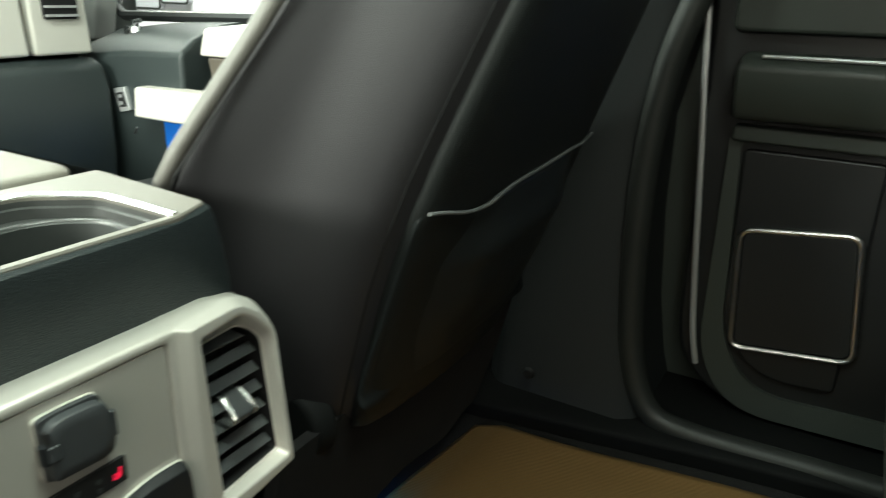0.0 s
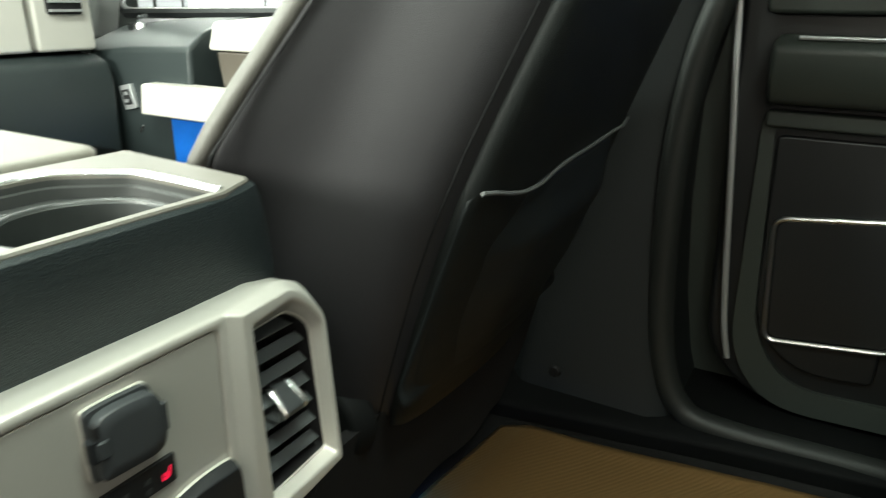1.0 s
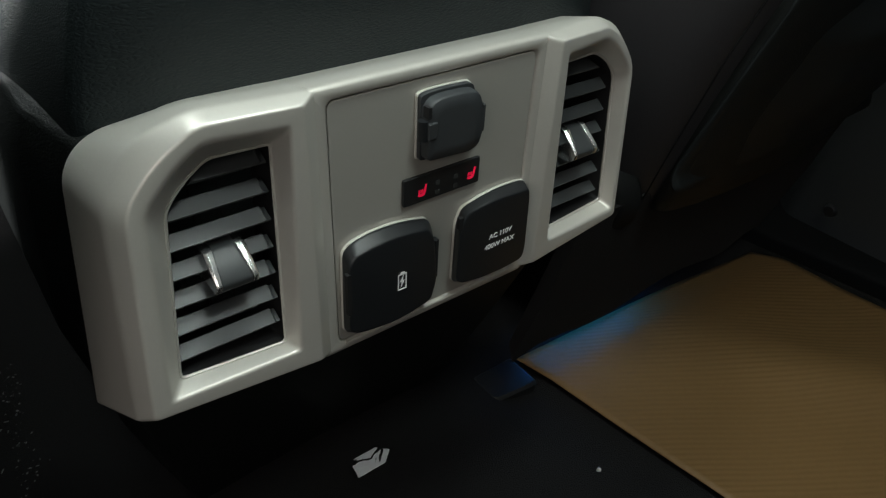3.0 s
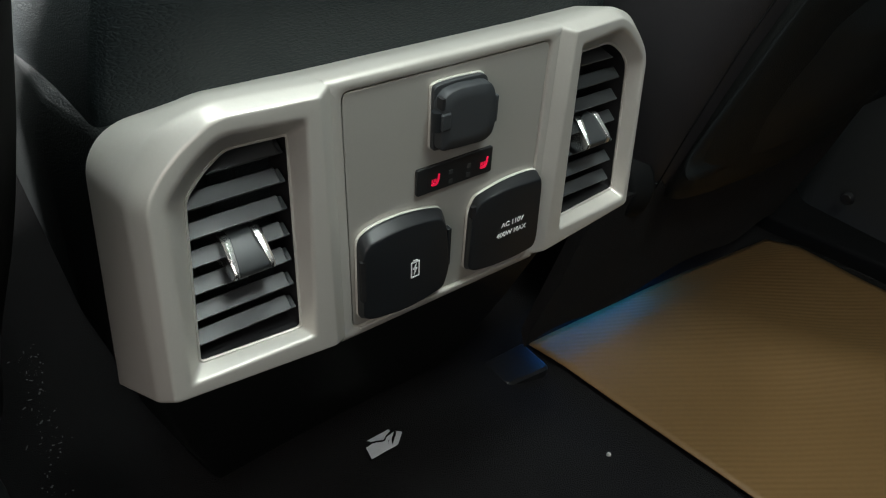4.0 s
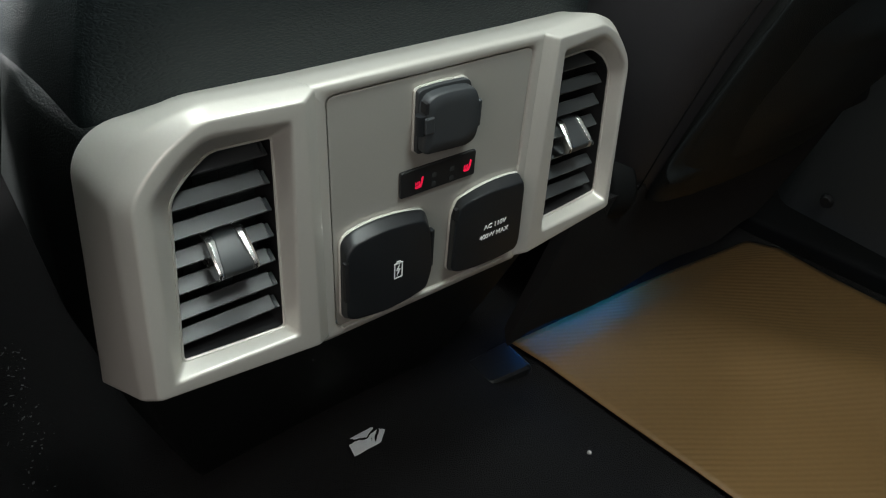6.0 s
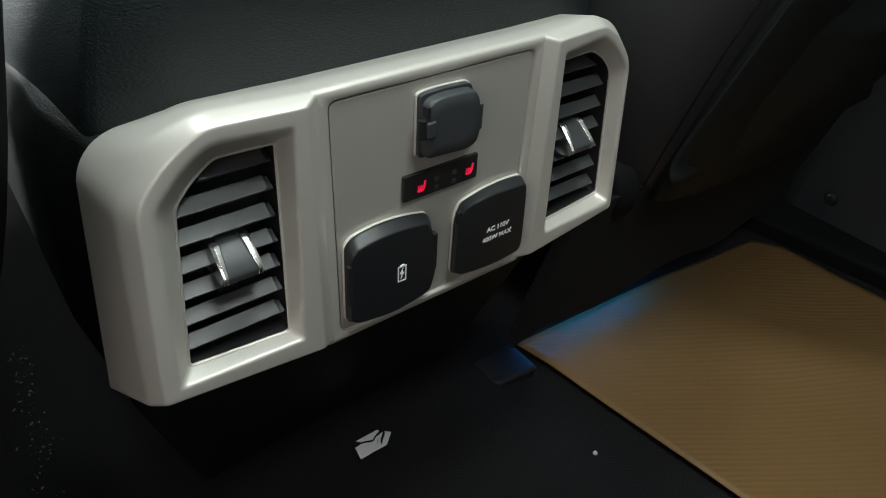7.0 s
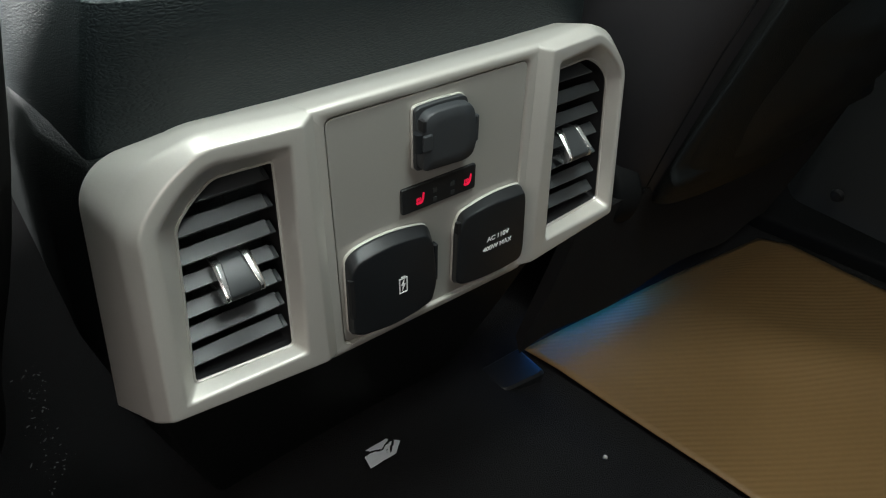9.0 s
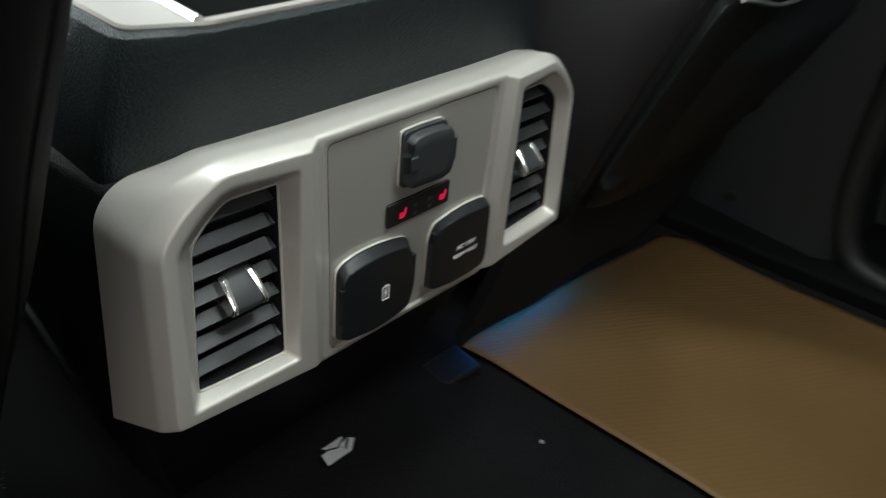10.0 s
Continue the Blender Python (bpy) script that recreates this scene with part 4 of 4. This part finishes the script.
    usb = cover("charging_port_cover", "black arched cover marked with a battery symbol",
                [(-0.0588, 0.3035), (-0.0578, 0.3530), (-0.0535, 0.3568), (-0.0440, 0.3590), (-0.0313, 0.3594), (-0.0175, 0.3577), (-0.0075, 0.3550), (-0.0045, 0.3470), (-0.0034, 0.3170), (-0.0065, 0.3045), (-0.0200, 0.3005), (-0.0346, 0.2992), (-0.0540, 0.3012)],
                [(-0.0590, 0.3080), (-0.0580, 0.3480), (-0.0550, 0.3532), (-0.0422, 0.3555), (-0.0320, 0.3560), (-0.0200, 0.3552), (-0.0110, 0.3534), (-0.0068, 0.3460), (-0.0040, 0.3176), (-0.0072, 0.3052), (-0.0197, 0.3020), (-0.0346, 0.3008), (-0.0550, 0.3042)])
    ac = cover("outlet_cover", "black arched cover lettered for the mains outlet",
               [(0.0118, 0.3050), (0.0122, 0.3440), (0.0158, 0.3530), (0.0300, 0.3562), (0.0400, 0.3574), (0.0520, 0.3574), (0.0606, 0.3562), (0.0612, 0.3490), (0.0622, 0.3120), (0.0606, 0.3060), (0.0463, 0.3032), (0.0300, 0.3032), (0.0160, 0.3040)],
               [(0.0096, 0.3105), (0.0102, 0.3430), (0.0138, 0.3528), (0.0263, 0.3550), (0.0344, 0.3556), (0.0440, 0.3552), (0.0592, 0.3544), (0.0604, 0.3480), (0.0620, 0.3120), (0.0606, 0.3052), (0.0463, 0.3036), (0.0286, 0.3040), (0.0140, 0.3065)])
    part("hinge_slot", box(-0.0596, -0.0572, -0.00915, -0.0066, 0.3190, 0.3442), CAVITY, usb)
    part("finger_tab", box(-0.0060, -0.0030, -0.0082, -0.0040, 0.3185, 0.3435), COVER, usb, bevel=0.0008)
    part("hinge_slot", box(0.0092, 0.0116, -0.0092, -0.0066, 0.3450, 0.3520), CAVITY, ac)
    # battery symbol
    bm = bmesh.new()
    bx, bz, y0, y1 = -0.0273, 0.3274, -0.00945, -0.0088
    w, hgt, t = 0.0027, 0.0056, 0.0006
    for a in ((bx - w, bx - w + t, bz - hgt, bz + hgt - 0.0010), (bx + w - t, bx + w, bz - hgt, bz + hgt - 0.0010), (bx - w + t, bx + w - t, bz - hgt, bz - hgt + t), (bx - w + t, bx + w - t, bz + hgt - 0.0010 - t, bz + hgt - 0.0010), (bx - 0.0013, bx + 0.0013, bz + hgt - 0.0009, bz + hgt)):
        box(a[0], a[1], y0, y1, a[2], a[3], bm)
    prism([(bx + 0.0007, bz + 0.0034), (bx - 0.0015, bz - 0.0004), (bx - 0.0002, bz - 0.0004), (bx - 0.0009, bz - 0.0042), (bx + 0.0014, bz + 0.0003), (bx + 0.0001, bz + 0.0003)], y0, y1, bm)
    part("battery_symbol", bm, INK, usb, "white battery symbol")
    lettering("lettering", "AC 110V", 0.0044, 0.0399, -0.00915, 0.3316, INK, ac, "white print AC 110V")
    lettering("lettering", "400W MAX", 0.0044, 0.0399, -0.00915, 0.3250, INK, ac, "white print 400W MAX")


vent_panel()


# ---- floor mat and litter ----
def floor_mat():
    # protective paper mat, slightly cockled, its edges measured on the floor
    bm = bmesh.new()
    nu, nv = 46, 60
    rows = []
    for j in range(nv + 1):
        v = j / nv
        y = 0.147 - 0.587 * v
        lift = 0.010 * max(0.0, 1 - abs(y - 0.098) / (0.05 if y > 0.098 else 0.16))
        xl = 0.2375 + 0.150 * (0.120 - y) - 0.02 * v * v
        xr = 0.648 + 0.135 * (0.120 - y) if y > -0.25 else 0.698 + 0.05 * (-0.25 - y)
        row = []
        for i in range(nu + 1):
            u = i / nu
            x = xl + (xr - xl) * u
            z = 0.001 + lift * (0.4 + 0.6 * min(1.0, u / 0.4)) - 0.002 * math.exp(-((y + 0.06 - 0.35 * (x - 0.45)) / 0.05) ** 2) + 0.001 + 0.006 * math.exp(-(u / 0.14) ** 2) * math.exp(-((y + 0.13) / 0.09) ** 2) + 0.004 * (noise.noise((x * 5, y * 4, 3)) + 0.5) + 0.013 * math.exp(-((x - 0.47 + 0.5 * y) / 0.06) ** 2) * min(1, v * 3) + 0.003 * max(0, u - 0.93) / 0.07 * min(1, v * 2)
            row.append(bm.verts.new((x, y - (0.042 * u + 0.009 * max(0.0, 1 - u / 0.6)) * max(0.0, 1 - 2 * v), z)))
        rows.append(row)
    for a, b in zip(rows, rows[1:]):
        for i in range(nu):
            bm.faces.new((a[i], a[i + 1], b[i + 1], b[i]))
    ob = part("floor_mat", bm, KRAFT, subsurf=0, angle=60)
    so = ob.modifiers.new("thick", "SOLIDIFY")
    so.thickness, so.offset = 0.0012, 1
    tagged(ob, "brown ribbed paper mat lying on the black carpet", "floor mat")


floor_mat()


def foil_scrap(x0, y0, z0):
    # a small torn foil label: a fine sheet with the ragged tears taken out of it
    def near(x, y, tear):
        # how far inside the tear a spot lies, the tear widening from node to node
        best = -1.0
        for (ax, ay, aw), (bx, by, bw) in zip(tear, tear[1:]):
            d2 = (bx - ax) ** 2 + (by - ay) ** 2
            k = min(1.0, max(0.0, ((x - ax) * (bx - ax) + (y - ay) * (by - ay)) / d2))
            best = max(best, aw + k * (bw - aw) - math.hypot(x - ax - k * (bx - ax), y - ay - k * (by - ay)))
        return best

    tears = [[(0.0, 16.2, 4.0), (7, 14.2, 1.3), (12.5, 13.2, 0.9), (15.5, 11.3, 1.2), (18.8, 10.2, 0.8), (23.5, 13.2, 0.8), (28.5, 14.2, 1.5), (34, 17.5, 3.4)], [(23.5, 4.0, 0.7), (26.0, 7.6, 1.2), (29.0, 10.0, 1.3), (31.5, 12.6, 1.0)], [(20.2, 5.6, 0.2), (22.5, 8.6, 0.4)]]
    step, nx, ny = 0.4, 92, 46
    bm = bmesh.new()
    grid = {}

    def vert(i, j):
        if (i, j) not in grid:
            x, y = i * step, j * step
            lift = 0.35 + 0.5 * noise.noise((x * 0.11, y * 0.11, 4)) + 0.3 * max(0.0, 1 + near(x, y, tears[0]))
            grid[i, j] = bm.verts.new((x0 + 0.001 * (x + 0.15 * y * (x < 8) + 0.12 * noise.noise((x, y, 1))), y0 + 0.001 * (y + 0.12 * noise.noise((x, y, 7))), z0 + 0.001 * lift))
        return grid[i, j]

    for i in range(nx):
        for j in range(ny):
            x, y = (i + 0.5) * step, (j + 0.5) * step
            rag = 0.45 * noise.noise((x * 0.7, y * 0.7, 2))
            if any(near(x, y, t) + rag > 0 for t in tears) or y < 0.9 * (x - 26.5) + rag or x + y > 46 + rag:
                continue
            bm.faces.new((vert(i, j), vert(i + 1, j), vert(i + 1, j + 1), vert(i, j + 1)))
    ob = part("foil_scrap", bm, PAPER, angle=40)
    so = ob.modifiers.new("thick", "SOLIDIFY")
    so.thickness = 0.0003
    return tagged(ob, "torn white foil label stuck to the black carpet", "scrap")


foil_scrap(-0.0107, 0.0728, 0.0572)
bm = bmesh.new()
bmesh.ops.create_icosphere(bm, subdivisions=2, radius=0.0022, matrix=Matrix.Translation((0.200, -0.016, 0.0005)))
for v in bm.verts:
    v.co += 0.0006 * noise.noise_vector(v.co * 600)
tagged(part("crumb", bm, CRUMB), "pale crumb lying on the black carpet", "crumb")


def lint():
    # crumbs and fluff caught in the carpet beside the console
    bm = bmesh.new()
    rng = random.Random(5)
    for i in range(110):
        t = rng.random()
        x = -0.222 - 0.013 * t + rng.gauss(0, 0.008)
        y = 0.435 - 0.20 * t + rng.gauss(0, 0.012)
        r = 0.00025 + 0.0010 * rng.random() ** 4
        bmesh.ops.create_icosphere(bm, subdivisions=1, radius=r, matrix=Matrix.Translation((x, y, -0.001)) @ Euler((rng.random() * 6, rng.random() * 6, 0)).to_matrix().to_4x4() @ Matrix.Diagonal((1.0 + 2.2 * rng.random(), 1.0, 0.6, 1.0)))
    tagged(part("lint", bm, material("grey_lint", (0.22, 0.23, 0.22), 0.9)), "pale crumbs and lint caught in the black carpet", "lint", kind="stuff")


lint()


# ---- rear bench ----
def rear_bench():
    s = thing("rear_bench", "dark grey leather rear bench with a stitched seam", "car seat")
    rings = []
    for x, g in ((-0.72, 0.03), (-0.69, 0.0), (-0.2, 0.0), (0.2, 0.0), (0.68, 0.0), (0.72, 0.03)):
        o = rounded([(-0.95, 0.20 + g), (-0.42 - g, 0.20 + g), (-0.366 - g, 0.26), (-0.366 - g, 0.35), (-0.415 - g, 0.428 - g), (-0.95, 0.40 - g)], [0.02, 0.03, 0.04, 0.05, 0.05, 0.02], 4)
        rings.append([(x, y, z) for y, z in o])
    part("cushion", loft(rings, True, True, True), BENCH, s, subsurf=1)
    for d in (0.0, 0.010):
        line = [(0.60, -0.3530, 0.352 - d), (0.40, -0.3540, 0.358 - d), (0.31, -0.3570, 0.372 - d), (0.27, -0.3625, 0.388 - d), (0.22, -0.3745, 0.408 - d), (0.17, -0.3845, 0.420 - d), (0.05, -0.3870, 0.424 - d)]
        part("seam_cord", tube(curve([(x, y - 0.0215 + 0.3 * d, z - 0.010) for x, y, z in line], 40), 0.0013, 6), PLASTIC, s, "dark stitched seam")
    part("back", loft([[(x, y, z) for y, z in rounded([(-1.25, 0.38), (-0.95, 0.38), (-1.06, 0.98), (-1.25, 0.98)], 0.05, 3)] for x in (-0.72, 0.72)], True, True, True), SEAT, s, bevel=0.03, segments=3)
    part("seat_base", box(-0.70, 0.70, -1.2, -0.50, -0.01, 0.21), PLASTIC, s, bevel=0.01)


rear_bench()


# ---- outside the window ----
def hall():
    tagged(part("ground", box(-9, 9, -9, 9, -0.75, -0.70), HALLFLOOR), "grey hall floor outside", "ground", kind="structure")
    w = tagged(part("backdrop", box(3.2, 3.3, -9, 9, -0.7, 4.0), HALLWALL), "pale hall wall with panels outside the window", "wall", kind="structure")
    for y0, y1, z0, z1 in ((3.90, 4.36, 0.46, 0.60), (3.62, 3.88, 0.50, 0.95), (4.42, 5.10, 0.20, 1.40), (3.90, 4.36, 0.64, 1.40), (2.20, 2.90, 0.50, 1.50)):
        q = part("panel", slab_x(rect(y0, y1, z0, z1, 0.03), 3.15, 3.2), HALLPANEL, w, bevel=0.012)
        part("panel_gap", tube([(3.152, y, z) for y, z in rect(y0, y1, z0, z1, 0.03)], 0.007, 6, closed=True), SEAL, q, "dark joint round the panel")


hall()
